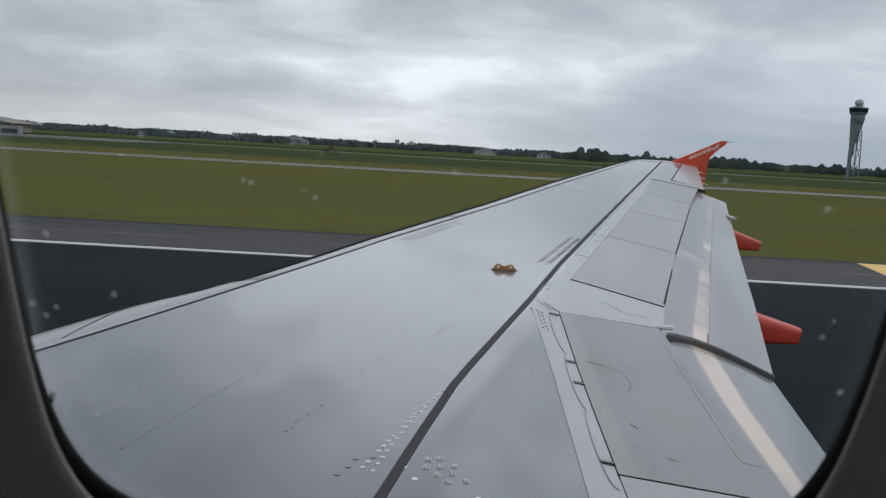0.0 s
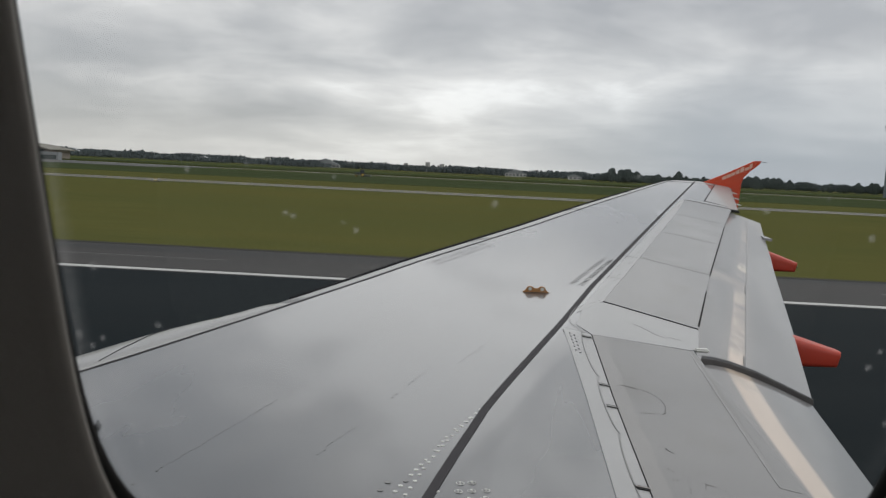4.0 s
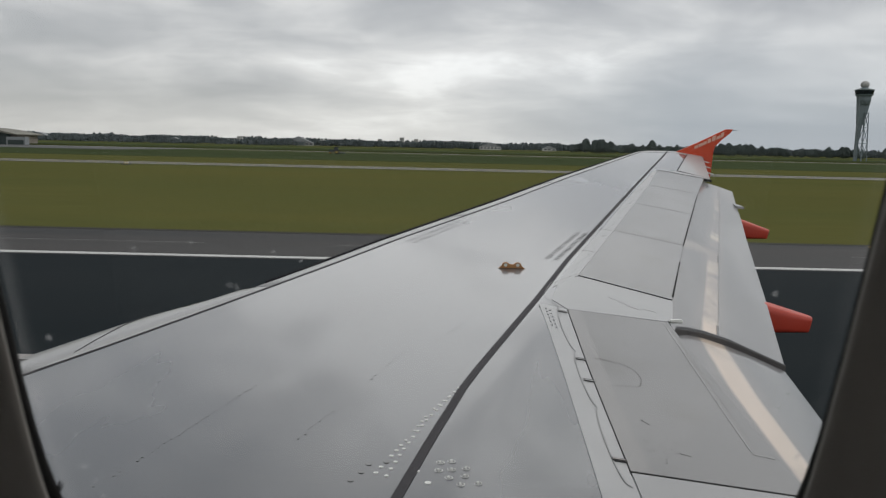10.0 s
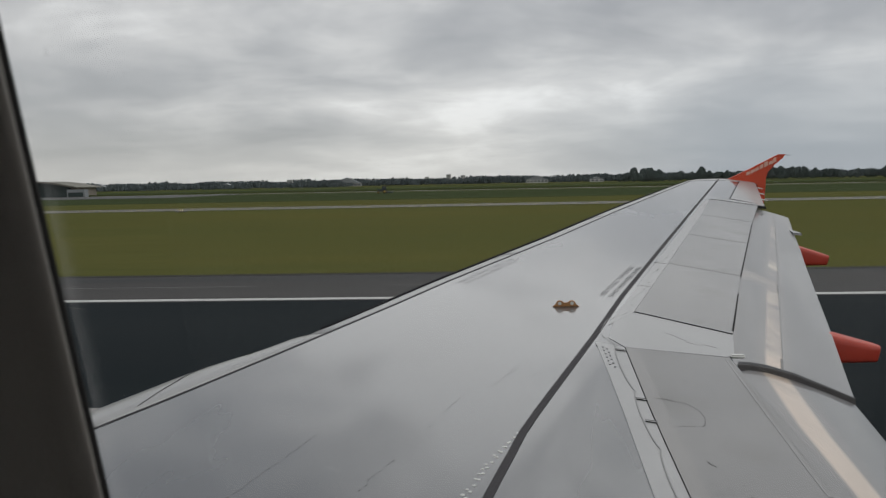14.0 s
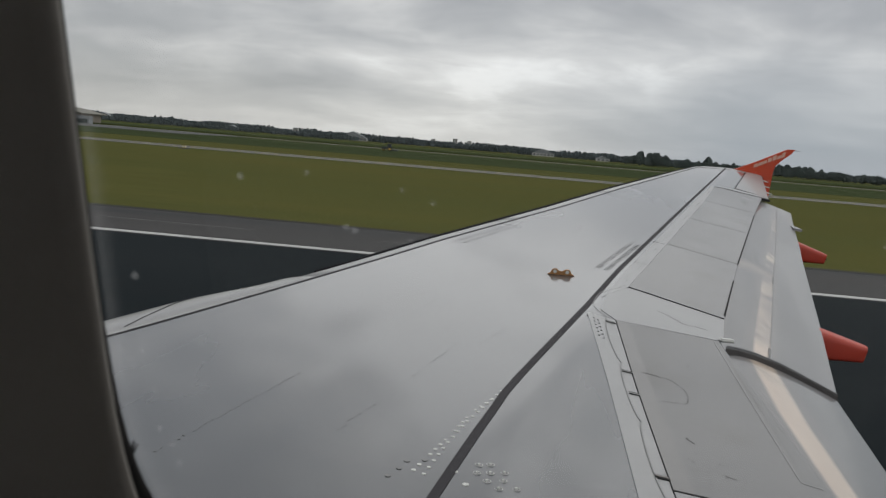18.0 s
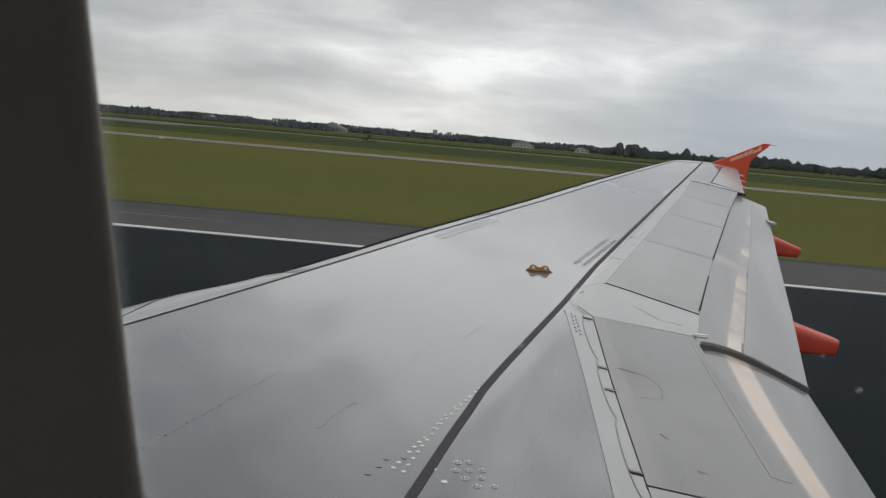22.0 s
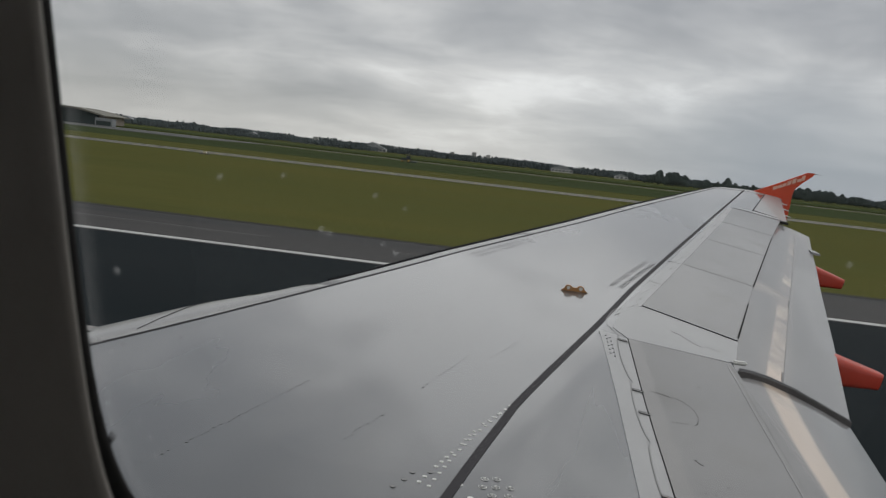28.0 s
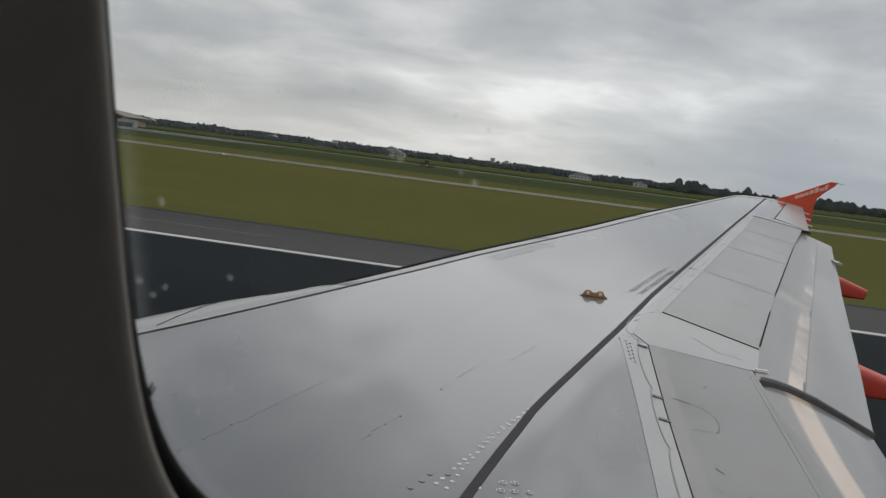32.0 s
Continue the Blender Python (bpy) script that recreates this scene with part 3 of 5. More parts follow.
def discs(spots, top=0.0015, seg=8):
    """Small flat heads on the skin: (x, y, radius)."""
    bm = bmesh.new()
    for x, y, r in spots:
        z = surf(x, y)
        rod(bm, (x, y, z - 0.004), (x, y, z + top), r, r * 0.9, seg=seg)
    return bm


wing = holder("aircraft_wing", "satin light grey airliner wing with takeoff flaps set, over the runway", "wing", place=(0, 0, 0))
REAR = [(1.36, 0.25), (1.38, 4.95), (1.51, 5.48), (2.08, 7.28), (2.63, 8.94), (3.15, 10.51), (3.72, 12.15), (3.81, 12.2), (4.64, 15.34)]


def wing_box():
    # upper and lower skins with a deep box between them
    bm = bmesh.new()
    n, m = 150, 40
    ys = np.linspace(0.25, 15.33, n + 1)
    up, dn = [], []
    for y in ys:
        x0, x1 = x_at(SLAT_LINE, y) + 0.0, x_at(REAR, y) - 0.02
        depth = 0.62 - 0.033 * y
        up.append([]), dn.append([])
        mid = x_at(SPAR, y) + 0.12
        xs = np.r_[np.linspace(x0, mid - 0.1, 16), np.linspace(mid - 0.1, max(mid + 0.1, min(mid + 0.1, x1)), 9)[1:], np.linspace(mid + 0.1, max(x1, mid + 0.12), 18)[1:]]
        for x in xs:
            f = (x - x0) / (xs[-1] - x0)
            z = surf(x, y)
            up[-1].append(bm.verts.new((x, y, z)))
            dn[-1].append(bm.verts.new((x, y, z - depth * (0.75 + 0.25 * math.sin(math.pi * f)) * (1 - 0.72 * f ** 2))))
    for i in range(n):
        for j in range(m):
            bm.faces.new((up[i][j], up[i + 1][j], up[i + 1][j + 1], up[i][j + 1]))
            bm.faces.new((dn[i][j], dn[i][j + 1], dn[i + 1][j + 1], dn[i + 1][j]))
        for j in (0, m):
            bm.faces.new((up[i][j], up[i + 1][j], dn[i + 1][j], dn[i][j]))
    for j in range(m):
        for i in (0, n):
            bm.faces.new((up[i][j], up[i][j + 1], dn[i][j + 1], dn[i][j]))
    bmesh.ops.recalc_face_normals(bm, faces=bm.faces)
    bm.normal_update()
    for face in bm.faces:
        face.smooth = True
    for e in bm.edges:
        e.smooth = len(e.link_faces) < 2 or e.calc_face_angle(0.0) < 0.6
    part("wing_box", bm, WING, wing)


wing_box()

NOSE = [(0.0, 0.0), (-0.06, -0.004), (-0.12, -0.012), (-0.18, -0.033), (-0.26, -0.075), (-0.34, -0.14), (-0.37, -0.22), (-0.34, -0.30), (-0.05, -0.38)]


def nose_piece(name, y0, y1, mat, profile, n=14, label="", grow=lambda y: 1.0):
    bm = bmesh.new()
    rings = []
    for i in range(n + 1):
        y = y0 + (y1 - y0) * i / n
        x = x_at(SLAT_LINE, y)
        k = grow(y)
        rings.append([bm.verts.new((x + dx * k, y - dx * k * 0.12, surf(x, y) + 0.002 + dz * k)) for dx, dz in profile])
    for r, s in zip(rings, rings[1:]):
        for k in range(len(profile)):
            bm.faces.new((r[k], r[(k + 1) % len(profile)], s[(k + 1) % len(profile)], s[k]))
    bm.faces.new(rings[0])
    bm.faces.new(rings[-1][::-1])
    return part(name, bm, mat, wing, label, smooth=True)


taper = lambda y: float(np.interp(y, [5.2, 7, 9.7, 12, 14.2, 15.3], [0.85, 1.0, 1.15, 1.1, 0.9, 0.5]))
for y0, y1 in ((5.22, 7.95), (7.956, 10.55), (10.556, 13.0), (13.006, 15.25)):
    nose_piece("slat", y0, y1, WING_LIGHT, NOSE, grow=taper, label="light grey leading edge slat")
# narrow black strip raised along the nose of the slats
DARK_LIP = [(-0.152, -0.022), (-0.154, -0.0145), (-0.178, -0.0145), (-0.194, -0.026), (-0.196, -0.055), (-0.16, -0.055)]
nose_piece("leading_edge_lip", 5.4, 15.2, MATTE_BLACK, DARK_LIP, n=30, grow=taper, label="thin black lip along the slats")
nose_piece("slat", 0.3, 3.62, WING_LIGHT, NOSE, label="light grey inner slat")
swell = lambda y: float(np.interp(y, [3.6, 4.0, 4.6, 4.75, 4.85, 4.93, 5.0, 5.2], [0.95, 1.0, 1.0, 0.93, 0.80, 0.70, 0.60, 0.56]))
FAIR = [(0.0, 0.0), (-0.15, -0.012), (-0.30, -0.040), (-0.43, -0.080), (-0.54, -0.14), (-0.58, -0.25), (-0.48, -0.40), (-0.05, -0.42)]
nose_piece("pylon_fairing", 3.66, 5.2, WING_LIGHT, FAIR, n=20, label="smooth grey fairing over the engine pylon",
           grow=swell)
part("sealant_line", ribbon(SLAT_LINE, 0.014, top=0.003, n=60), SEALANT, wing, "thin dark line behind the slats")
seam = []
for k in range(15):
    y = 3.92 + 0.80 * k / 14
    g = swell(y)
    dx = -0.07 - 0.35 * k / 14
    x = x_at(SLAT_LINE, y)
    seam.append((x + dx * g, y - dx * g * 0.12, surf(x, y) + 0.004 + g * float(np.interp(dx, [p[0] for p in FAIR[4::-1]], [p[1] for p in FAIR[4::-1]]))))
part("fairing_seam", rodded(*[(p, q, 0.002) for p, q in zip(seam, seam[1:])], seg=5), SEALANT, wing, "thin dark seam across the pylon fairing")
part("spar_sealant", ribbon(SPAR[:-1] + [(4.0, 15.32)], 0.038, top=0.003, n=70, width_end=0.028), SEALANT, wing, "dark grey sealant band along the rear spar")

# the slot is a solid dark rod, its shade put into the colour
for a, b, r, mat, lab in (((-2.13, 3.52), (-2.023, 3.757), 0.020, GAP, "dark rod for the shaded slot at the end of the inner slat"), ((-2.008, 3.79), (-1.99, 3.84), 0.030, SEALANT, "small dark latch at the slat's end"),
                          ((-2.011, 3.895), (-1.87, 3.886), 0.004, SMEAR, "thin pale lip on the pylon fairing")):
    ends = [(x, y, surf(x, y) - 0.034) for x, y in (a, b)]
    part("slat_fitting", rodded((ends[0], ends[1], r, r * 0.8), seg=7), mat, wing, lab)

# pale strip and panels behind the spar
part("hinge_panel", sheet([(0.555, 2.3), (0.566, 2.94), (0.576, 3.9), (0.570, 4.96)], [(0.705, 2.3), (0.706, 2.9), (0.7105, 4.0), (0.729, 4.89)], 20, 2, 0.003, 0.01), HINGE, wing, "pale strip beside the inner spoiler")
part("hinge_panel", sheet([(0.70, 5.35), (0.98, 6.2), (1.53, 7.85), (2.48, 10.7), (3.0, 12.2)], [(0.915, 5.7), (1.1, 6.25), (1.62, 7.8), (2.56, 10.62), (3.06, 12.2)], 30, 2, 0.003, 0.01), HINGE, wing, "pale strip beside the outer spoilers")
part("corner_panel", sheet([(0.735, 4.905), (0.66, 5.05), (0.76, 5.5), (0.92, 5.69)], [(1.34, 4.985), (1.40, 5.05), (1.48, 5.35), (1.51, 5.47)], 10, 8, 0.003, 0.012), HINGE, wing, "pale panel between the spoilers")

FORE = [(0.92, 5.70), (1.50, 7.42), (2.04, 9.04), (2.55, 10.58), (3.05, 12.19)]
AFT = [(1.51, 5.48), (2.08, 7.28), (2.63, 8.94), (3.15, 10.51), (3.72, 12.15)]
for k in range(4):
    f0, f1, a0, a1 = (np.array(v) for v in (FORE[k], FORE[k + 1], AFT[k], AFT[k + 1]))
    g = 0.0022 / np.hypot(*(f1 - f0))
    part("spoiler", sheet([f0 + (f1 - f0) * g, f1 - (f1 - f0) * g], [a0 + (a1 - a0) * g, a1 - (a1 - a0) * g], 8, 6, 0.007, 0.02), SPOILER, wing, "flat grey spoiler panel, closed")
    part("panel_gap", ribbon([f0, a0], 0.0030, top=0.0082, n=6), SEALANT if k == 0 else GAP_SOFT, wing)
part("panel_gap", ribbon([FORE[-1], AFT[-1]], 0.012, top=0.0085, n=6), GAP, wing)
# strips laid over the skin carry the gap's shade in their colour
part("panel_gap", ribbon([along(AFT, 0.26 + 0.74 * k / 8) for k in range(9)], 0.010, top=0.0075, n=30, width_end=0.004), GAP_SOFT, wing, "dark strip for the shaded gap behind the spoilers")
for u0, u1, w0, w1 in ((0.01, 0.17, 0.013, 0.009), (0.27, 0.72, 0.012, 0.009)):
    part("panel_gap", ribbon([along(AFT, u0), along(AFT, (u0 + u1) / 2), along(AFT, u1)], w0, top=0.0085, n=20, width_end=w1), GAP, wing, "black strip for the shaded gap between spoiler and flap")
# inner spoiler
part("spoiler", sheet([(0.710, 3.02), (0.7155, 4.0), (0.7345, 4.89)], [(1.40, 3.05), (1.375, 4.0), (1.345, 4.96)], 14, 10, 0.007, 0.02), INNER_SPOILER, wing, "large grey inner spoiler with grime and scuffs")
part("panel_gap", ribbon([(0.708, 2.99), (0.714, 4.0), (0.733, 4.9)], 0.0046, top=0.0045, n=16), GAP, wing)
part("panel_gap", ribbon([(0.705, 3.016), (1.42, 3.046)], 0.004, top=0.0055, n=8), GAP, wing)
part("inner_panel", sheet([(0.712, 1.8), (0.712, 3.012)], [(1.40, 1.8), (1.40, 3.042)], 8, 6, 0.004, 0.012), WING_LIGHT, wing, "grey panel at the wing root")
part("riveted_strip", ribbon([(1.315, 4.93), (1.30, 4.2), (1.285, 3.34), (1.37, 3.33)], 0.007, top=0.0085, n=40), SEAM, wing, "fine dark seam with rivets")
for y in (4.11, 3.85, 4.83):
    hinge = part("hinge", ribbon([(0.664, y), (0.724, y)], 0.013, top=0.0072, n=3), BEAD, wing, "small grey spoiler hinge")
    for d in (-0.0085, 0.0085):
        part("hinge_gap", ribbon([(0.664, y + d), (0.722, y + d)], 0.0022, top=0.0085, n=3), GAP, hinge)
# dark strip in place of the hinge's shaded opening
hinge = part("hinge", ribbon([(0.655, 3.095), (0.712, 3.095)], 0.026, top=0.0072, n=3), GAP, wing, "dark strip for the shaded opening of a spoiler hinge")
part("hinge_bar", ribbon([(0.657, 3.098), (0.710, 3.098)], 0.006, top=0.009, n=3), BARE_WORN, hinge)
bead = []
for k in range(121):
    y = 2.9 + 2.0 * k / 120
    wave = abs(math.sin((y - 2.9) * math.pi / 0.66)) ** 0.3
    bead.append((0.692 - 0.038 * wave, y))
part("sealant_bead", ribbon(bead, 0.0055, top=0.0062, thick=0.002, n=150), SEAM, wing, "wavy grey sealant bead beside the inner spoiler")
bead = []
for k in range(161):
    p = along(FORE, k / 160)
    wave = abs(math.sin(math.pi * 9 * k / 160 + 0.6 * math.sin(k * 0.17))) ** 0.6
    bead.append(p + np.array((-0.085, 0.028)) * (0.22 + 0.62 * wave))
part("sealant_bead", ribbon(bead, 0.0028, top=0.0037, thick=0.001, n=200), BEAD, wing, "wavy grey sealant bead beside the outer spoilers")
part("sealant_bead", ribbon([(0.86, 5.66), (0.70, 5.46), (0.635, 5.22), (0.63, 5.08), (0.69, 4.92)], 0.0028, top=0.0037, thick=0.001, n=40), BEAD, wing)

for x, y, r in ((1.408, 7.462, 0.011), (1.106, 6.396, 0.009), (1.186, 6.63, 0.010), (1.671, 8.07, 0.010), (0.569, 4.895, 0.006)):
    part("fastener_spot", discs([(x, y, r)], top=0.0042), SMEAR, wing, "dark spot on the pale strip")
for x, y in ((1.13, 6.49), (1.43, 7.42)):
    part("joint_mark", ribbon([(x - 0.05, y + 0.03), (x + 0.045, y - 0.01)], 0.006, top=0.0042, n=3), SMEAR, wing, "thin joint across the pale strip")
for x, y, a in ((1.08, 5.28, 0.3), (1.13, 5.22, 0.32), (1.17, 5.16, 0.28), (1.28, 5.15, 0.12)):
    part("scuff", ribbon([(x - 0.03, y + 0.012), (x + 0.04, y - a * 0.1)], 0.004, top=0.0042, n=3), SEAM, wing, "faint grey scuff on the pale panel")

# flaps, set for takeoff
bend = lambda u, f: -0.035 - (0.245 - 0.17 * max(0.0, (u - 0.62) / 0.38) ** 1.6) * f ** 1.25
bend_in = lambda u, f: -0.035 - 0.245 * f ** 1.25
FLAP_FORE = [(1.36, 4.99), (1.54, 5.62), (2.00, 7.12), (2.54, 8.80), (3.06, 10.4), (3.66, 12.16)]
FLAP_TE = [(2.24, 5.36), (2.34, 5.70), (2.76, 7.12), (3.24, 8.80), (3.70, 10.4), (4.16, 12.2)]
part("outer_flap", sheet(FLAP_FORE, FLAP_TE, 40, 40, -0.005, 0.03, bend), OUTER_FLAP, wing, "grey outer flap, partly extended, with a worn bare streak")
# the ridge's highlight is put in as a paler strip
RIDGE = lambda u: 0.42 + 0.155 * u
part("flap_ridge", sheet(FLAP_FORE, FLAP_TE, 40, 2, -0.0025, 0.004, bend, lambda u: (RIDGE(u), RIDGE(u) + 0.011)), SEAM, wing, "thin flap ridge with its highlight in a paler colour")
for u0, u1, w in ((0.0, 0.05, 0.022), (0.33, 0.37, 0.018), (0.76, 0.80, 0.010)):
    part("ridge_grime", sheet([along(FLAP_FORE, u0), along(FLAP_FORE, u1)], [along(FLAP_TE, u0), along(FLAP_TE, u1)], 4, 2, -0.0015, 0.003, lambda u, f, a=u0, b=u1: bend(a + (b - a) * u, f), lambda u, a=u0, b=u1, w=w: (RIDGE(a + (b - a) * u) - w, RIDGE(a + (b - a) * u))), SMEAR, wing, "dark smear beside the flap ridge")
INN_FORE = [(1.36, 1.8), (1.355, 3.3), (1.34, 4.2), (1.40, 5.0)]
INN_TE = [(1.86, 1.8), (1.99, 3.3), (2.10, 4.2), (2.215, 5.31)]
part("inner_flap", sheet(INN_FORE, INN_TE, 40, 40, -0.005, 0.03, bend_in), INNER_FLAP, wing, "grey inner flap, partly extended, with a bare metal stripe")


def flap_seal():
    # a dark channel that narrows towards the trailing edge, between pale metal lips
    top = [(1.40, 4.95, 0.0), (1.52, 5.07, -0.03), (1.64, 5.155, -0.06), (1.82, 5.22, -0.11), (2.035, 5.304, -0.19), (2.235, 5.35, -0.262)]
    low = [(1.36, 4.84, 0.0), (1.46, 4.95, -0.03), (1.58, 5.03, -0.06), (1.775, 5.12, -0.11), (1.995, 5.22, -0.19), (2.218, 5.30, -0.266)]
    for name, mat, ends0, ends1, lift, lab in (("flap_seal", CHANNEL, (0.45, 0.45), (0.82, 0.60), 0.012, "dark channel between the flaps"), ("metal_lip", SMEAR, (0.84, 0.62), (0.92, 0.70), 0.010, "thin grey metal lip"), ("metal_lip", SMEAR, (0.34, 0.37), (0.42, 0.43), 0.008, "thin grey metal lip")):
        bm = bmesh.new()
        rows = []
        for i, (t, l) in enumerate(zip(top, low)):
            t, l = np.array(t), np.array(l)
            f0, f1 = (e[0] + (e[1] - e[0]) * i / (len(top) - 1) for e in (ends0, ends1))
            q = [t + (l - t) * f for f in (f0, (f0 + f1) / 2, f1)]
            rows.append([bm.verts.new((p[0], p[1], surf(p[0], p[1]) + p[2] + lift + (0.002 if k == 1 else 0))) for k, p in enumerate(q)] + [bm.verts.new((q[1][0], q[1][1], surf(q[1][0], q[1][1]) + q[1][2] - 0.03))])
        for r, s in zip(rows, rows[1:]):
            for k in range(4):
                bm.faces.new((r[k], r[(k + 1) % 4], s[(k + 1) % 4], s[k]))
        bm.faces.new(rows[0])
        bm.faces.new(rows[-1][::-1])
        part(name, bm, mat, wing, lab)


flap_seal()
bm = boxed(1.365, 1.45, 4.98, 5.025, surf(1.41, 5.0), surf(1.41, 5.0) + 0.022, bevel=0.008)
part("bracket", bm, FASTENER, wing, "small white bracket at the flap end")

# aileron and wing tip
part("aileron", sheet([(3.45, 12.55), (3.9, 13.9), (4.37, 15.28)], [(3.86, 12.33), (4.22, 13.7), (4.62, 15.25)], 14, 5, 0.008, 0.02), WING_LIGHT, wing, "pale grey aileron")
part("panel_gap", ribbon([(3.42, 12.5), (4.36, 15.3)], 0.012, top=0.006, n=14), MATTE_BLACK, wing)
part("aileron_edge_panel", sheet([(3.08, 12.22), (3.40, 12.40)], [(3.80, 12.16), (3.86, 12.3)], 3, 6, 0.012, 0.02), WING_LIGHT, wing, "pale panel at the aileron's inner end")
# dark sheet stands in for the shade of an open corner
part("rear_corner", sheet([(3.70, 12.12), (3.72, 12.16)], [(3.82, 12.11), (3.84, 12.16)], 3, 3, 0.006, 0.03), GAP, wing, "dark sheet for the shaded open corner behind the flap")
for y in (13.2, 14.0, 14.8):
    x = x_at(REAR, y)
    part("static_wick", rodded(((x - 0.02, y, surf(x, y) - 0.02), (x + 0.12, y + 0.02, surf(x, y) - 0.05), 0.014, 0.007)), FASTENER, wing, "pale static discharger")
FENCE = [(4.18, 4.00), (4.55, 4.17), (5.00, 4.395), (5.06, 4.425), (5.18, 4.425), (5.14, 4.36), (4.99, 4.235), (4.875, 4.11), (4.845, 4.0), (4.84, 3.88), (4.825, 3.64), (4.80, 3.48), (4.74, 3.72), (4.69, 3.90), (4.45, 3.955)]
fence = part("wingtip_fence", plate(FENCE, 15.36, 15.42), ORANGE, wing, "orange wingtip fence with pale lettering")
part("static_wick", rodded(((5.14, 15.39, 4.415), (5.30, 15.39, 4.405), 0.006, 0.002)), GAP, fence)
# the airline's mark, as plain pale bars
for k, (w, h) in enumerate(((0.07, 0.055), (0.07, 0.055), (0.06, 0.055), (0.06, 0.07), (0.06, 0.085), (0.07, 0.055), (0.05, 0.08))):
    f = k / 6
    x, z = 4.50 + 0.47 * f, 4.055 + 0.215 * f
    part("lettering", plate([(x, z), (x + w, z + 0.03), (x + w, z + 0.03 + h), (x, z + h)], 15.352, 15.362), LETTER, fence, "pale mark")
part("wingtip_cap", sheet([(3.45, 15.1), (3.62, 15.36), (3.9, 15.40)], [(4.6, 15.1), (4.62, 15.34), (4.4, 15.40)], 6, 4, 0.004, 0.06), WING_LIGHT, wing)

# flap track fairings


def fairing(x0, x1, y, z_top0, z_top1, z_low, w, name_label):
    bm = bmesh.new()
    rings = []
    half = [(0.45, 0.0), (0.72, 0.03), (0.90, 0.10), (0.98, 0.22), (1.0, 0.34), (1.0, 0.80), (0.97, 0.91), (0.86, 0.98), (0.66, 1.0)]
    section = half + [(-p, q) for p, q in half[::-1]]
    n = len(section)
    for f, k in ((0, 0.85), (0.3, 1.0), (0.65, 0.92), (0.90, 0.76), (0.965, 0.70), (0.99, 0.63), (1.0, 0.50)):
        x = x0 + (x1 - x0) * f
        zt = z_top0 + (z_top1 - z_top0) * f
        rings.append([bm.verts.new((x - 0.03 * q * f, y + p * w * k / 2, zt + (z_low - zt) * q)) for p, q in section])
    for r, s in zip(rings, rings[1:]):
        for k in range(n):
            bm.faces.new((r[k], r[(k + 1) % n], s[(k + 1) % n], s[k]))
    bm.faces.new(rings[0])
    bm.faces.new(rings[-1][::-1])
    ob = part("flap_track_fairing", bm, FAIRING_RED, wing, name_label, smooth=True)
    part("drain_mast", rodded(((x1 - 0.01, y, (z_top1 + z_low) / 2), (x1 + 0.025, y, (z_top1 + z_low) / 2 - 0.01), 0.012, 0.005)), GAP, ob)


fairing(2.36, 3.10, 7.0, 2.86, 2.645, 2.515, 0.30, "orange flap track fairing")
fairing(3.45, 4.17, 10.8, 3.28, 3.03, 2.91, 0.26, "orange flap track fairing, farther out")
part("flap_track_tip", sheet([(3.90, 11.25), (3.90, 11.42)], [(4.02, 11.28), (3.99, 11.4)], 2, 3, -0.17, 0.03), WING_LIGHT, wing, "pale tip of a flap track")

# fitting for the escape rope
hy = 5.86
def hump(cx, a0, a1):
    return [(cx + 0.027 * math.cos(radians(a0 + (a1 - a0) * k / 8)), 0.029 + 0.027 * math.sin(radians(a0 + (a1 - a0) * k / 8))) for k in range(9)]


fit_poly = [(-0.096, 0.0), (-0.086, 0.009), (-0.074, 0.020)] + hump(-0.043, 150, 48) + [(-0.014, 0.036), (0.014, 0.036)] + hump(0.043, 132, 30) + [(0.074, 0.020), (0.086, 0.009), (0.096, 0.0)]
fitting = part("rope_fitting", plate([(0.473 + x * 0.965, surf(0.47, hy) + 0.002 + z * 0.74) for x, z in fit_poly], hy - 0.010, hy + 0.010), GOLD, wing, "golden metal fitting with two eyes on the wing")
for x in (0.4305, 0.5155):
    bm = bmesh.new()
    bmesh.ops.create_cone(bm, cap_ends=True, segments=16, radius1=0.0125, radius2=0.0125, depth=0.026, matrix=pose(x, hy, surf(0.47, hy) + 0.0245, 90, 0, 0))
    part("eye", bm, FASTENER, fitting, "pale round eye")


def stencil(words, at, direction, length, size, name, label):
    cu = bpy.data.curves.new(name, 'FONT')
    cu.body, cu.size, cu.extrude, cu.offset, cu.space_character = words, size, 0.0005, -0.0010, 1.18
    tmp = bpy.data.objects.new("tmp", cu)
    scene.collection.objects.link(tmp)
    bpy.context.view_layer.update()
    me = bpy.data.meshes.new_from_object(tmp.evaluated_get(bpy.context.evaluated_depsgraph_get()))
    bpy.data.objects.remove(tmp)
    d = Vector((*direction, 0)).normalized()
    side = Vector((-d.y, d.x, 0))
    fit_length = length / max(v.co.x for v in me.vertices)
    for v in me.vertices:
        p = Vector((*at, 0)) + d * v.co.x * fit_length + side * v.co.y
        v.co = (p.x, p.y, surf(p.x, p.y) + 0.003 + v.co.z)
    me.materials.clear()
    me.materials.append(STENCIL)
    ob = new(name, me)
    ob.parent = wing
    tagged(ob, label=label, kind="stuff")


stencil("DO NOT WALK OUTSIDE THIS AREA", (0.842, 6.150), (0.401, 1.095), 1.15, 0.060, "stencil_text", "black stencilled warning on the wing")


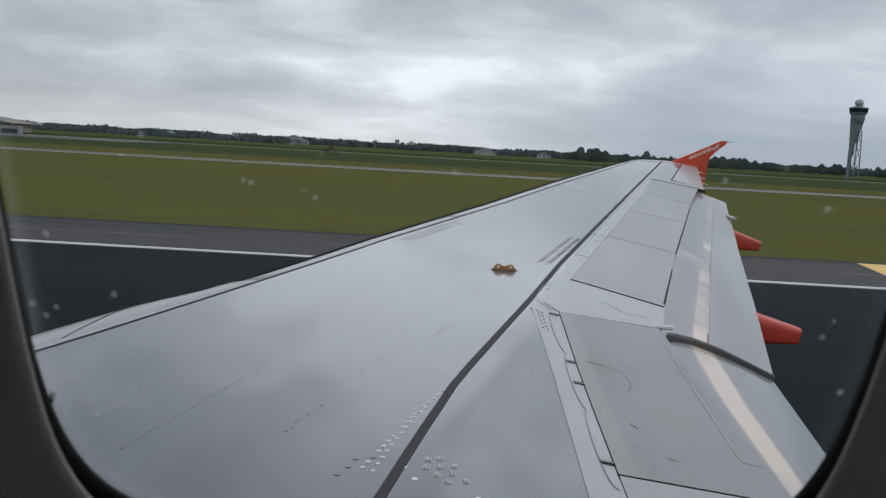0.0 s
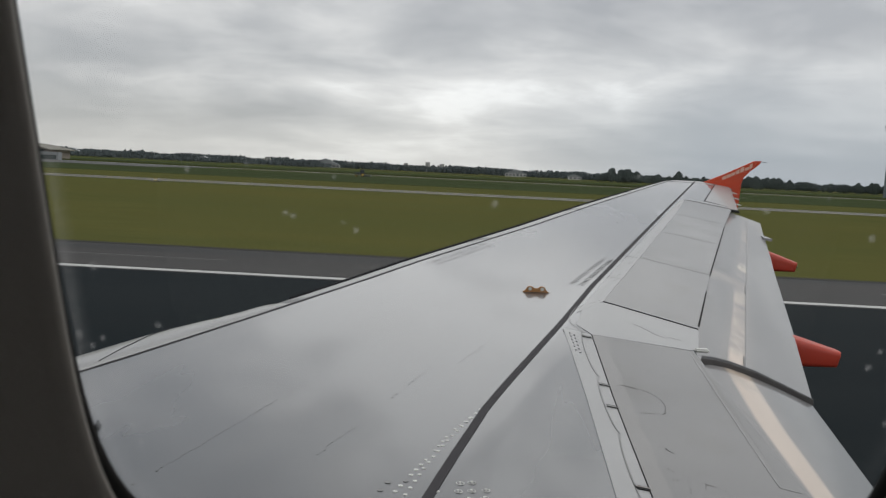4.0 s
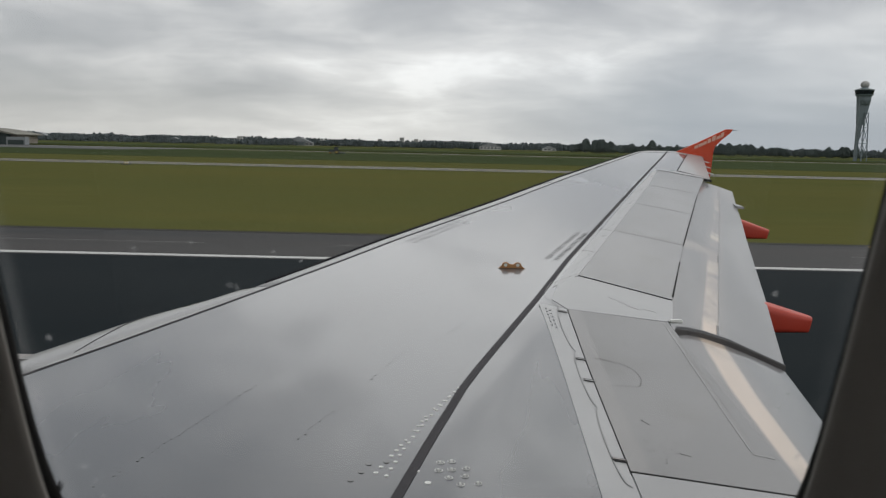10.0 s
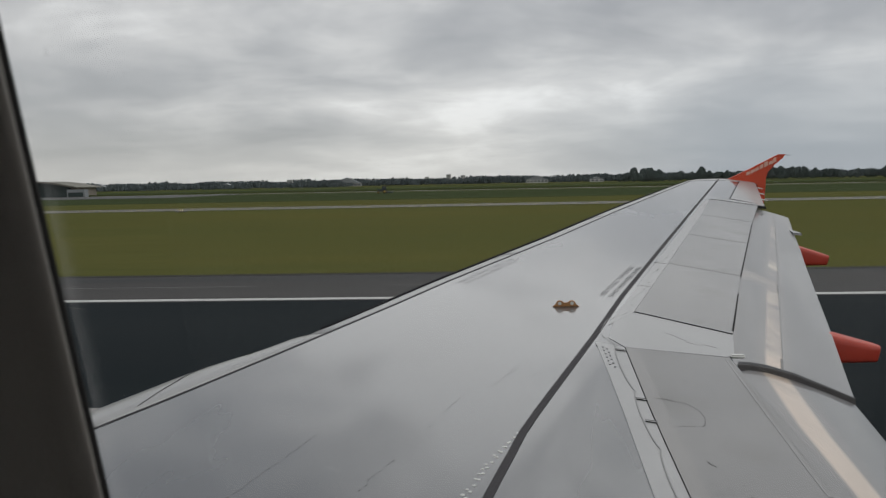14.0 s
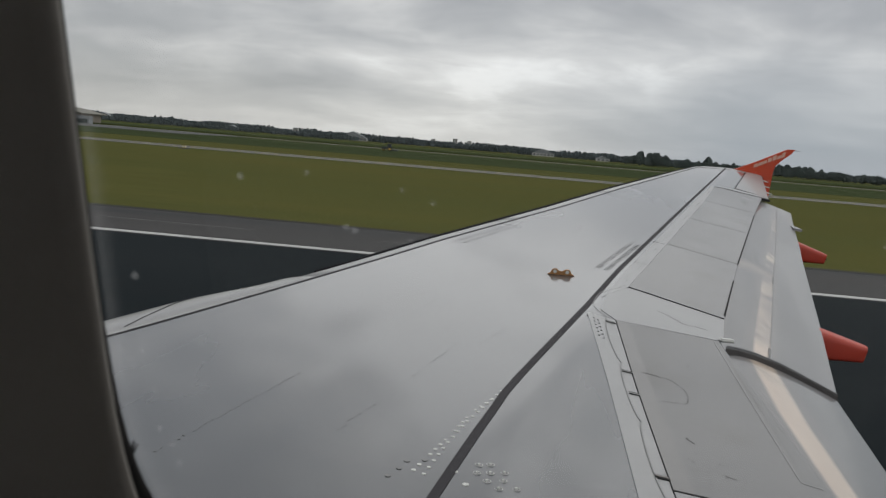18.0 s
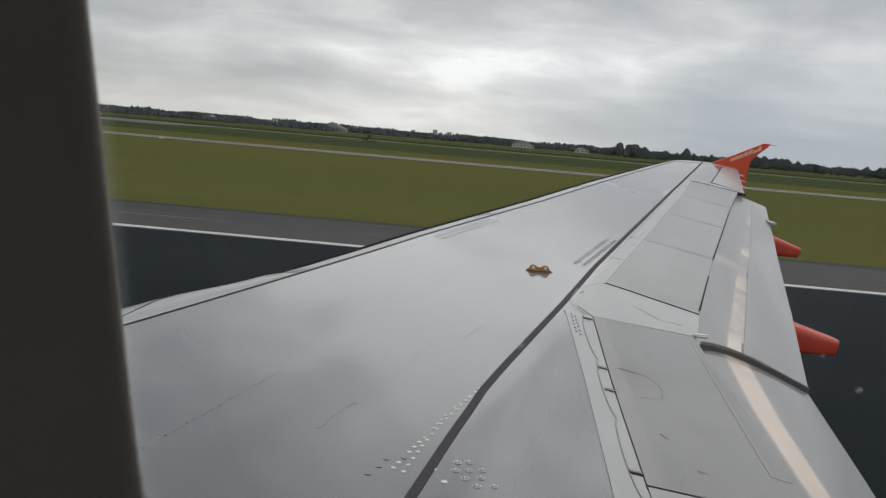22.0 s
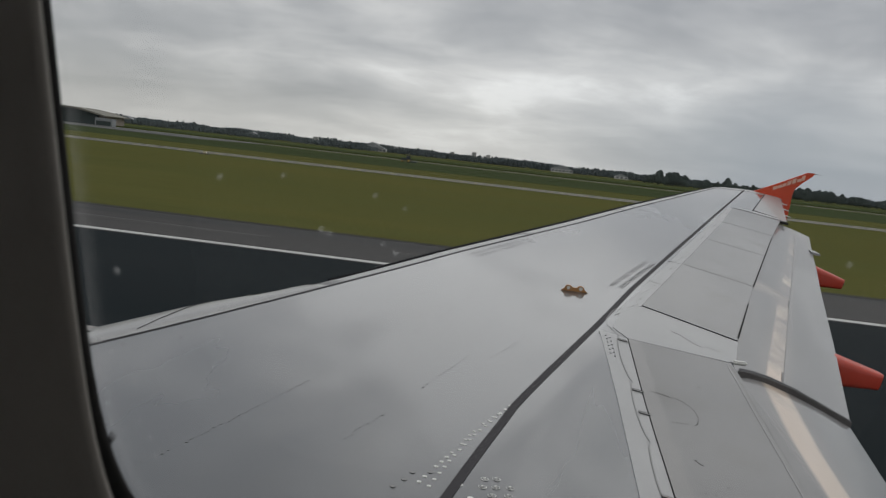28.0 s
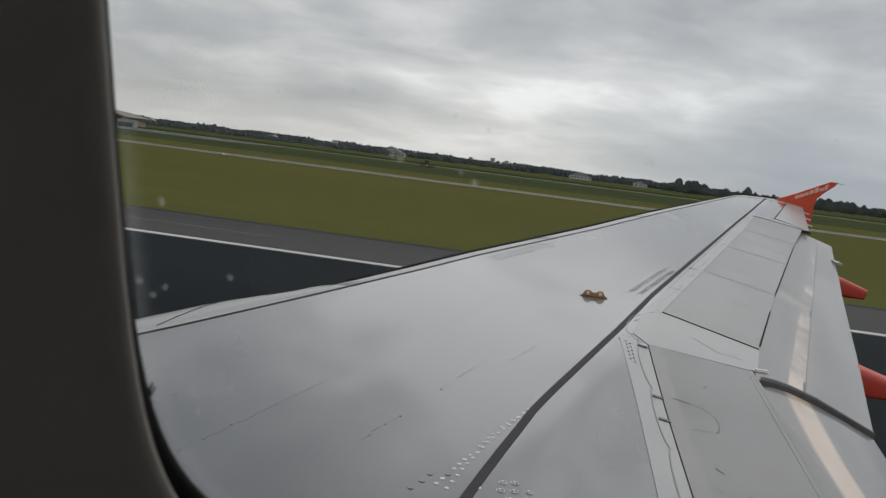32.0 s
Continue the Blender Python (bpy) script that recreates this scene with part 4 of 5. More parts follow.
def unread_line(at, direction, length, height, seed, mat, label):
    """A stencilled line that cannot be read: two or three plain strokes for each letter."""
    rg = random.Random(seed)
    d = np.array(direction) / np.hypot(*direction)
    side = np.array((-d[1], d[0]))
    verts, faces = [], []

    def bar(u0, u1, v0, v1):
        i = len(verts)
        for u, v in ((u0, v0), (u1, v0), (u1, v1), (u0, v1)):
            q = np.array(at) + d * u + side * v
            verts.append((q[0], q[1], surf(*q) + 0.0034))
        faces.append((i, i + 1, i + 2, i + 3))

    u, left = 0.0, rg.choice((4, 5))
    while u < length - 0.03:
        bar(u, u + 0.0065, 0, height)
        if rg.random() < 0.75:
            bar(u + 0.020, u + 0.0275, 0 if rg.random() < 0.7 else height * 0.5, height)
        v = rg.choice((0.0, height * 0.45, height - 0.006))
        bar(u + 0.007, u + 0.021, v, v + 0.006)
        u += 0.0395
        left -= 1
        if left == 0:
            u, left = u + 0.026, rg.choice((3, 4, 5, 7))
    raw("stencil_bars", verts, faces, mat, wing, label, kind="stuff")


unread_line((0.786, 6.197), (0.401, 1.095), 1.15, 0.042, 4, STENCIL, "worn stencilled line beside the warning")
for k in range(2):
    unread_line((-0.30 + 0.062 * k, 6.70 - 0.027 * k), (0.45, 1.0), 1.15, 0.036, 7 + k, FAINT, "faint worn stencil near the leading edge")

# fastener heads, grime dots and scuffs on the skin
rng = random.Random(4)
dots, faint_dots = [], []
for line, n, skip in (([(-1.126, 2.64), (-1.007, 2.96), (-0.864, 3.38), (-0.74, 3.73)], 31, 0.12), ([(-0.546, 2.96), (-0.502, 3.14), (-0.43, 3.30)], 10, 0.2), ([(-0.320, 3.66), (-0.228, 3.94), (-0.127, 4.24)], 14, 0.4),
                      ([(-0.46, 4.50), (-0.31, 5.0), (-0.17, 5.52)], 30, 0.35), ([(-0.053, 4.13), (0.0, 4.28)], 6, 0.3), ([(0.02, 4.33), (0.147, 4.68)], 12, 0.45), ([(0.05, 4.36), (0.13, 4.58)], 8, 0.5), ([(0.16, 4.30), (0.20, 4.40)], 5, 0.3)):
    for k in range(n):
        if rng.random() > skip:
            x, y = along(line, k / (n - 1))
            near = y < 3.9
            (dots if near else faint_dots).append((x + rng.uniform(-.006, .006), y + rng.uniform(-.006, .006), rng.uniform(0.0036, 0.0066) if near else rng.uniform(0.0022, 0.0048)))
part("grime_dots", discs(dots), DIRT, wing, "rows of dark fastener spots", kind="stuff")
part("grime_dots", discs(faint_dots), FAINT, wing, "rows of faint fastener spots", kind="stuff")
pale = []
for k in range(17):
    x, y = along([(0.082, 3.58), (0.014, 3.40), (-0.053, 3.22), (-0.121, 2.99), (-0.175, 2.76)], k / 16)
    pale.append((x - 0.008, y, 0.009))
    x, y = along([(0.028, 3.47), (-0.046, 3.31), (-0.114, 3.09), (-0.22, 2.78)], k / 16)
    if k % 5 != 4:
        pale.append((x, y, 0.010 if k > 10 else 0.008))
pale += [(-0.04, 2.72, 0.013), (-0.08, 2.80, 0.012), (0.17, 2.66, 0.012)]
part("fastener_heads", discs(pale), FASTENER, wing, "rows of pale round fastener heads", kind="stuff")
part("grime_dots", discs([(-0.27, 2.78, .012), (-0.25, 2.84, .012), (-0.19, 2.86, .012), (-0.30, 2.72, .012)]), DIRT, wing, "dark round spots", kind="stuff")
for x, y in ((0.0, 2.87), (0.04, 2.885), (0.04, 2.825), (0.09, 2.845), (0.03, 2.765), (0.085, 2.79), (0.13, 2.755), (-0.005, 2.81), (0.07, 2.73)):
    bm = bmesh.new()
    z = surf(x, y)
    ring = [(x + 0.014 * math.cos(k * math.pi / 5), y + 0.014 * math.sin(k * math.pi / 5), z + 0.0004) for k in range(11)]
    for a, b in zip(ring, ring[1:]):
        rod(bm, a, b, 0.0016, seg=5)
    rod(bm, (x - 0.004, y, z), (x + 0.003, y + 0.002, z + 0.0012), 0.006, seg=6)
    part("fastener_ring", bm, FASTENER, wing, "round fastener with a smeared sealant ring")
ticks = [[(0.855, 3.495), (0.87, 3.475)], [(0.955, 3.232), (0.995, 3.226)], [(0.77, 4.15), (0.86, 4.138)]]
for tck in ticks:
    part("scuff", ribbon(tck, 0.004, top=0.0082, thick=0.002, n=2), SMEAR, wing, "grey scuff on the spoiler")
scuffs = []
for k in range(20):
    scuffs.append((rng.gauss(0.91, 0.06), rng.gauss(3.24, 0.05), rng.uniform(0.0015, 0.004)))
for x, y in ((0.87, 3.48), (0.88, 3.47), (0.86, 3.5), (1.05, 4.4), (0.98, 4.45)):
    scuffs.append((x, y, 0.007))
part("grime_dots", discs([(x, y, r) for x, y, r in scuffs if 0.72 < x < 1.3], top=0.0085, seg=6), DIRT, wing, "scuffs and grime on the inner spoiler", kind="stuff")
loop = [along([(0.80, 4.16), (0.90, 4.14), (0.955, 4.08), (0.965, 3.98), (0.94, 3.88), (0.82, 3.84)], k / 22) for k in range(23)]
part("grime_dots", discs([(p[0], p[1], 0.0048) for i, p in enumerate(loop) if i % 5 != 3], top=0.0085, seg=6), SMEAR, wing, "dotted rivet loop on the spoiler", kind="stuff")
rowr = [along([(1.335, 4.9), (1.315, 3.4)], k / 34) for k in range(35)]
part("grime_dots", discs([(p[0], p[1], 0.004) for p in rowr], top=0.0085, seg=6), SMEAR, wing, "row of small rivets", kind="stuff")
rowq = [(0.60 + 0.022 * (k % 2), 4.86 - 0.03 * k, 0.006) for k in range(12)]
part("grime_dots", discs(rowq, top=0.006, seg=6), DIRT, wing, "small rivets beside the hinge", kind="stuff")
rowz = [(along([(0.72, 5.4), (3.0, 12.2)], rng.random()) + np.array((0.05, 0.0))).tolist() + [rng.uniform(0.003, 0.006)] for k in range(16)]
part("grime_dots", discs(rowz, top=0.006, seg=6), DIRT, wing, "grime specks beside the spoilers", kind="stuff")

# engine under the wing
prof = [(-5.0, 0.80), (-4.95, 0.92), (-4.6, 1.02), (-3.6, 1.05), (-2.6, 1.033), (-2.0, 1.025), (-1.6, 0.95), (-1.3, 0.70), (-1.28, 0.60)]
engine = part("engine_cowling", lathe(prof, (0, 4.1, 1.86), seg=40), NACELLE, wing, "pale grey engine cowling", smooth=True)
part("exhaust_cone", lathe([(-1.5, 0.45), (-1.0, 0.36), (-0.5, 0.1)], (0, 4.1, 1.86), seg=24), BARE, engine, "bare metal exhaust cone", smooth=True)
part("intake_lip", lathe([(-5.06, 0.82), (-5.1, 0.88), (-5.0, 0.95), (-4.9, 0.9)], (0, 4.1, 1.86), seg=40), BARE, engine, "polished intake lip", smooth=True)
cowl_seam = [(-2.195, 4.131, 2.887), (-2.173, 4.061, 2.886), (-2.189, 4.009, 2.883), (-2.203, 3.972, 2.88), (-2.204, 3.927, 2.872)]
part("cowling_seam", rodded(*[(p, q, 0.0028) for p, q in zip(cowl_seam, cowl_seam[1:])], seg=5), SEALANT, engine, "chipped dark seam on the cowling")
part("pylon", boxed(-3.6, -1.0, 3.98, 4.22, 2.5, 2.80, bevel=0.05), NACELLE, engine, "engine pylon")

# ---- the cabin window and wall ----
WC, WA, WB, WN, WT = Vector((-0.0061, 0.2406, 4.0100)), 0.1171, 0.1700, 6.2, 0.3085
AX_U, AX_V, AX_N = Vector((1, 0, 0)), Vector((0, -math.sin(WT), math.cos(WT))), Vector((0, math.cos(WT), math.sin(WT)))


def on_window(u, v, n=0.0):
    return WC + AX_U * u + AX_V * v + AX_N * n


def outline(grow, n_off, seg=72, square=None):
    pts = []
    for k in range(seg):
        a = 2 * math.pi * (k + 0.5) / seg
        c, s = math.cos(a), math.sin(a)
        e = 2.0 / WN
        u, v = (WA + grow) * math.copysign(abs(c) ** e, c), (WB + grow) * math.copysign(abs(s) ** e, s)
        if square:
            f = min(square[0] / max(abs(c), 1e-6), square[1] / max(abs(s), 1e-6))
            u, v = c * f, s * f
        pts.append(on_window(u, v, n_off))
    return pts


def rings_mesh(loops, close=False):
    bm = bmesh.new()
    vs = [[bm.verts.new(p) for p in l] for l in loops]
    n = len(vs[0])
    for a, b in zip(vs, vs[1:]):
        for k in range(n):
            bm.faces.new((a[k], a[(k + 1) % n], b[(k + 1) % n], b[k]))
    if close:
        a, b = vs[-1], vs[0]
        for k in range(n):
            bm.faces.new((a[k], a[(k + 1) % n], b[(k + 1) % n], b[k]))
    return bm


window = tagged(new("window_1"), label="rounded aircraft cabin window with dark seal and wet outer pane", category="window", kind="structure")
bm = bmesh.new()
bm.faces.new([bm.verts.new(p) for p in outline(0.0105, 0.006)])
bm2 = bmesh.ops.extrude_face_region(bm, geom=bm.faces[:])
bmesh.ops.translate(bm, verts=[v for v in bm2["geom"] if isinstance(v, bmesh.types.BMVert)], vec=AX_N * 0.004)
pane = part("pane", bm, PANE, window, "clear acrylic outer pane with water drops")
pane.visible_shadow = False
part("window_seal", rings_mesh([outline(0.0, 0.0), outline(-0.0002, -0.0006), outline(0.0006, -0.0018), outline(0.0030, -0.0026), outline(0.0105, -0.0024), outline(0.0125, 0.002), outline(0.003, 0.002)], True), SEAL_GREY, window, "black rubber window seal", smooth=True)
part("window_reveal", rings_mesh([outline(0.0110, -0.0030), outline(0.0040, -0.0100), outline(-0.0060, -0.0190), outline(-0.0132, -0.0255), outline(-0.0110, -0.0262), outline(0.0000, -0.0200), outline(0.0130, -0.0080)], True), SEAL_GREY, window, "dark undercut reveal behind the lining's lip", smooth=True)
part("window_frame", rings_mesh([outline(-0.0135, -0.0258), outline(-0.0133, -0.0272), outline(-0.0120, -0.0284), outline(-0.0090, -0.0294), outline(0.020, -0.0335), outline(0.055, -0.0365), outline(0.085, -0.038), outline(0.092, -0.038), outline(0.092, -0.030), outline(0.03, -0.0285), outline(-0.0100, -0.0262)], True), PLASTIC, window, "grey beige moulded window surround", smooth=True)
# a translucent film added to imitate the milky haze along the pane's rim
bm = rings_mesh([outline(0.001, 0.0035), outline(-0.0008, 0.0035), outline(-0.0022, 0.0035), outline(-0.0042, 0.0035)])
fade = bm.loops.layers.uv.new("fade")
bm.verts.index_update()
bm.verts.ensure_lookup_table()
for f in bm.faces:
    for l in f.loops:
        side = math.cos(2 * math.pi * (l.vert.index % 72 + 0.5) / 72)
        l[fade].uv = (0.5, (1.0, 0.7, 0.28, 0.0)[l.vert.index // 72] * (0.2 + 0.8 * min(1.0, max(0.0, 0.5 - side))))
rim = part("edge_haze_rim", bm, RIM, pane, "added translucent film for the hazy edge of the pane", smooth=True)
rim.visible_shadow = False
# water drops and specks on the pane
drops = [(-0.0574, -0.0610, 0.8), (-0.0553, -0.0617, 0.8), (-0.0381, -0.0650, 0.8), (-0.0414, -0.0631, 0.5), (-0.0008, -0.0556, 0.9), (-0.0440, -0.0501, 0.6), (-0.0836, -0.0500, 0.8), (-0.0672, -0.0477, 0.6), (-0.0363, -0.0527, 0.5),
         (0.0362, -0.0459, 0.6), (0.0709, -0.0536, 0.8), (0.0998, -0.0599, 1.0), (0.0864, -0.0495, 0.5), (-0.1200, -0.1023, 1.1), (-0.1165, -0.1060, 0.9), (-0.0961, -0.0980, 0.9), (-0.0311, -0.0869, 0.65), (0.1079, -0.0991, 0.9), (0.1099, -0.0939, 0.7), (0.1175, -0.1174, 1.1)]
for u, v, size in drops:
    bm = bmesh.new()
    bmesh.ops.create_uvsphere(bm, u_segments=10, v_segments=6, radius=size / 1000)
    for q in bm.verts:
        q.co = on_window(u + q.co.x, v + q.co.y, 0.0108 + q.co.z * 0.3)
    d = part("water_drop", bm, SPECK, window, "small milky water drop", smooth=True)
    d.visible_shadow = False
rng = random.Random(11)
# a frayed thread of the seal and dried specks along its edge
bm = bmesh.new()
foot, tip = (-0.1125, -0.1315), (-0.1115, -0.1240)
for du, r in ((0.0, 0.00045), (0.0009, 0.00035)):
    rod(bm, on_window(foot[0] - 0.0030, foot[1] - 0.001, 0.0), on_window(tip[0] - 0.0016 + du, tip[1] - 0.0015 - du, 0.001), r * 1.8, r * 0.5, seg=6)
part("frayed_thread", bm, SEAL_GREY, window, "frayed dark thread at the seal")
for a, inset in ((178, 0.003), (171, 0.0035), (186, 0.004), (193, 0.003), (199, 0.0045), (206, 0.003), (164, 0.005), (211, 0.0045), (216, 0.004), (158, 0.003)):
    c, q = math.cos(radians(a)), math.sin(radians(a))
    u, v = (WA - inset) * math.copysign(abs(c) ** (2 / WN), c), (WB - inset) * math.copysign(abs(q) ** (2 / WN), q)
    bm = bmesh.new()
    bmesh.ops.create_uvsphere(bm, u_segments=8, v_segments=5, radius=rng.uniform(0.0005, 0.0010))
    for p in bm.verts:
        p.co = on_window(u + p.co.x, v + p.co.y * 1.3, 0.0108 + p.co.z * 0.3)
    d = part("dried_speck", bm, SPECK, window, "pale dried speck on the pane", smooth=True)
    d.visible_shadow = False
wall_loops = [outline(0.091, -0.027), outline(0, -0.027, square=(0.75, 0.62)), outline(0, 0.012, square=(0.75, 0.62)), outline(0.035, 0.012), outline(0.0135, 0.0025), outline(0.0130, -0.0005), outline(0.091, -0.025)]
tagged(part("wall_outboard", rings_mesh(wall_loops, True), PLASTIC), label="grey beige cabin side wall panel", category="wall", kind="structure")


def shell(name, pts, mat, label, category, x0=-2.6, x1=2.6, thick=0.03):
    """A closed bent wall: (y, z) along its section, with thickness."""
    bm = bmesh.new()
    n = len(pts)
    inn, outn = [], []
    for k, (y, z) in enumerate(pts):
        a, b = pts[max(k - 1, 0)], pts[min(k + 1, n - 1)]
        t = Vector((b[0] - a[0], b[1] - a[1])).normalized()
        o = Vector((t.y, -t.x)) * thick
        inn.append((y, z)), outn.append((y + o.x, z + o.y))
    rows = [[bm.verts.new((x, *p)) for p in inn + outn[::-1]] for x in (x0, x1)]
    m = len(rows[0])
    for k in range(m):
        bm.faces.new((rows[0][k], rows[0][(k + 1) % m], rows[1][(k + 1) % m], rows[1][k]))
    for r, flip in ((rows[0], 1), (rows[1], -1)):
        for k in range(n - 1):
            bm.faces.new((r[k], r[k + 1], r[m - 2 - k], r[m - 1 - k])[::flip])
    return tagged(part(name, bm, mat), label=label, category=category, kind="structure")


top_e, low_e = on_window(0, 0.62, -0.02), on_window(0, -0.62, -0.02)
arc = [(low_e.y, low_e.z)]
# unseen shell that closes the cabin, darkened to lower the bounced light
shell("wall_upper", [(top_e.y, top_e.z), (top_e.y - 0.25, top_e.z + 0.32), (top_e.y - 0.7, top_e.z + 0.62), (-1.65, 5.55)][::-1], DIM_PANEL, "curved cabin ceiling panel", "wall")
shell("ceiling", [(-1.65, 5.55), (-2.6, 5.35), (-3.15, 4.9), (-3.5, 4.2), (-3.55, 3.5), (-3.4, 2.9)][::-1], DIM_PANEL, "curved far cabin wall and ceiling", "ceiling")
shell("floor", [(-3.42, 2.92), (-1.6, 2.90), (0.33, 2.92)], CARPET, "plain cabin floor", "floor")
shell("wall_lower", [(0.33, 2.90), (low_e.y + 0.02, low_e.z - 0.02), (low_e.y, low_e.z + 0.02)], PLASTIC, "lower cabin side wall", "wall")
for sgn, nm in ((-1, "wall_forward"), (1, "wall_aft")):
    rim_yz = [(0.33, 2.90), (low_e.y, low_e.z), (top_e.y, top_e.z), (top_e.y - 0.25, top_e.z + 0.32), (top_e.y - 0.7, top_e.z + 0.62), (-1.65, 5.55), (-2.6, 5.35), (-3.15, 4.9), (-3.5, 4.2), (-3.55, 3.5), (-3.4, 2.9)]
    ends = rings_mesh([[(x, y, z) for y, z in rim_yz] for x in (sgn * 2.6, sgn * 2.64)])
    ends.verts.ensure_lookup_table()
    ends.faces.new(ends.verts[:11])
    ends.faces.new(ends.verts[11:][::-1])
    tagged(part(nm, ends, DIM_PANEL), label="plain cabin end wall", category="wall", kind="structure")
    tagged(part("wall_outboard_" + ("forward" if sgn < 0 else "aft"), rings_mesh([[on_window(sgn * a, b, c) for a, b in ((0.748, -0.62), (2.6, -0.62), (2.6, 0.62), (0.748, 0.62))] for c in (-0.027, 0.012)]), PLASTIC), label="cabin side wall panel", category="wall", kind="structure")
tagged(part("fuselage_belly", lathe([(-2.64, 1.2), (-2.6, 1.72), (2.6, 1.72), (2.64, 1.2)], (0, -1.62, 2.86), seg=48), SHELL), label="white rounded aircraft belly below the cabin floor", category="fuselage", kind="structure")

# ---- the airfield ----
def flat(name, x0, x1, y0, y1, z, mat, label, category, kind="structure", parent=None, nx=1, thick=0.0):
    bm = bmesh.new()
    if thick:
        box(bm, x0, x1, y0, y1, z - thick, z)
    else:
        bm.faces.new([bm.verts.new(p) for p in ((x0, y0, z), (x1, y0, z), (x1, y1, z), (x0, y1, z))])
    ob = part(name, bm, mat, parent, label)
    if parent is None:
        tagged(ob, category=category, kind=kind)
    return ob


flat("ground", -9000, 9000, -3000, 9000, 0.0, GRASS, "flat mown olive grass reaching the horizon", "ground")
runway = flat("runway", -3000, 3000, -30, 28.4, 0.05, ASPHALT, "wet dark asphalt runway", "runway", thick=0.2)
shoulder = flat("runway_shoulder", -3000, 3000, 28.4, 37.2, 0.045, SHOULDER, "worn grey asphalt runway shoulder", "pavement", thick=0.2)
flat("edge_line", -3000, 3000, 28.62, 29.12, 0.058, WHITE_LINE, "white painted runway edge line", "marking", parent=runway, thick=0.008)
flat("worn_lane", -3000, 3000, 29.3, 32.5, 0.049, SHOULDER_WORN, "paler worn lane of the shoulder beside the edge line", "", parent=shoulder, thick=0.02)
flat("joint_strip", -3000, 3000, 36.62, 37.3, 0.05, EARTH, "dark damp earth strip at the grass", "", parent=shoulder, thick=0.02)


def slanted(name, x, y0, y1, lean, w, mat, parent, label):
    bm = bmesh.new()
    z = 0.052
    lo = [bm.verts.new(p) for p in ((x, y0, z), (x + w, y0, z), (x + w + lean, y1, z), (x + lean, y1, z))]
    bm.faces.new(lo)
    r = bmesh.ops.extrude_face_region(bm, geom=bm.faces[:])
    bmesh.ops.translate(bm, verts=[v for v in r["geom"] if isinstance(v, bmesh.types.BMVert)], vec=(0, 0, 0.004))
    part(name, bm, mat, parent, label)


for x in (-62, 17.2):
    slanted("shoulder_mark", x, 29.8, 36.6, 1.4, 1.2, YELLOW_LINE, shoulder, "yellow slanting shoulder mark")
# pale strips for a paving joint, with a wet streak's glint painted in
for x0, x1 in ((-420, -52), (-37, -9.5), (-4.5, 9), (16, 31), (44, 300)):
    flat("paving_joint", x0, x1, 32.6, 32.72, 0.05, KERB, "thin pale paving joint with a wet glint in its colour", "", parent=shoulder, thick=0.004)
# parallel taxiway and its curved link to the runway
taxiway = flat("taxiway", -3000, 3000, 144.2, 154, 0.04, WET, "wet grey parallel taxiway", "taxiway", thick=0.2)
flat("taxiway_edge", -3000, 3000, 143, 144.2, 0.045, CONCRETE, "pale wet taxiway edge", "", parent=taxiway, thick=0.1)
flat("taxiway_edge", -3000, 3000, 154, 155.4, 0.045, CONCRETE, "pale wet taxiway edge", "", parent=taxiway, thick=0.1)
flat("taxiway_line", -3000, 3000, 148.6, 148.9, 0.046, YELLOW_LINE, "thin yellow taxiway line", "", parent=taxiway, thick=0.006)


def swept(name, line, width, z, mat, label, category, n=60):
    """A flat strip of a given width along a plan line (a road, a canal)."""
    p = [along(line, k / n) for k in range(n + 1)]
    bm = bmesh.new()
    rows = []
    for k in range(n + 1):
        t = p[min(k + 1, n)] - p[max(k - 1, 0)]
        t = t / np.hypot(*t)
        w = width(k / n) if callable(width) else width
        off = np.array((t[1], -t[0])) * w / 2
        rows.append([bm.verts.new((*(p[k] + off * s), z)) for s in (-1, 1)])
    for r, q in zip(rows, rows[1:]):
        bm.faces.new((r[0], r[1], q[1], q[0]))
    return tagged(part(name, bm, mat), label=label, category=category, kind="structure")


swept("link_taxiway", [(-232, 37.2), (-216, 143)], lambda f: 26 + 52 * (1 - min(1, f / 0.35)) ** 2 + 40 * (1 - min(1, (1 - f) / 0.3)) ** 2, 0.04, WET, "wet grey curved taxiway between runway and parallel taxiway", "taxiway", 30)
flat("apron", -320, -130, 330, 430, 0.13, WET, "grey wet apron before the hangar", "pavement", thick=0.2)
# fields beyond the taxiways
for y0, y1, mat, lab in ((212, 405, CROP, "dark green crop field"), (450, 560, MEADOW, "pale green meadow"),
                         (585, 760, CROP, "dark green crop field"), (800, 1000, MEADOW, "pale green meadow"), (1030, 1250, CROP, "dark green crop field")):
    flat("field", -1080, 6000, y0, y1, 0.06 if y0 < 300 else 0.12, mat, lab, "field", thick=0.2)
flat("field_road", -6000, 6000, 436, 447, 0.1, CONCRETE, "pale field road", "road", thick=0.2)
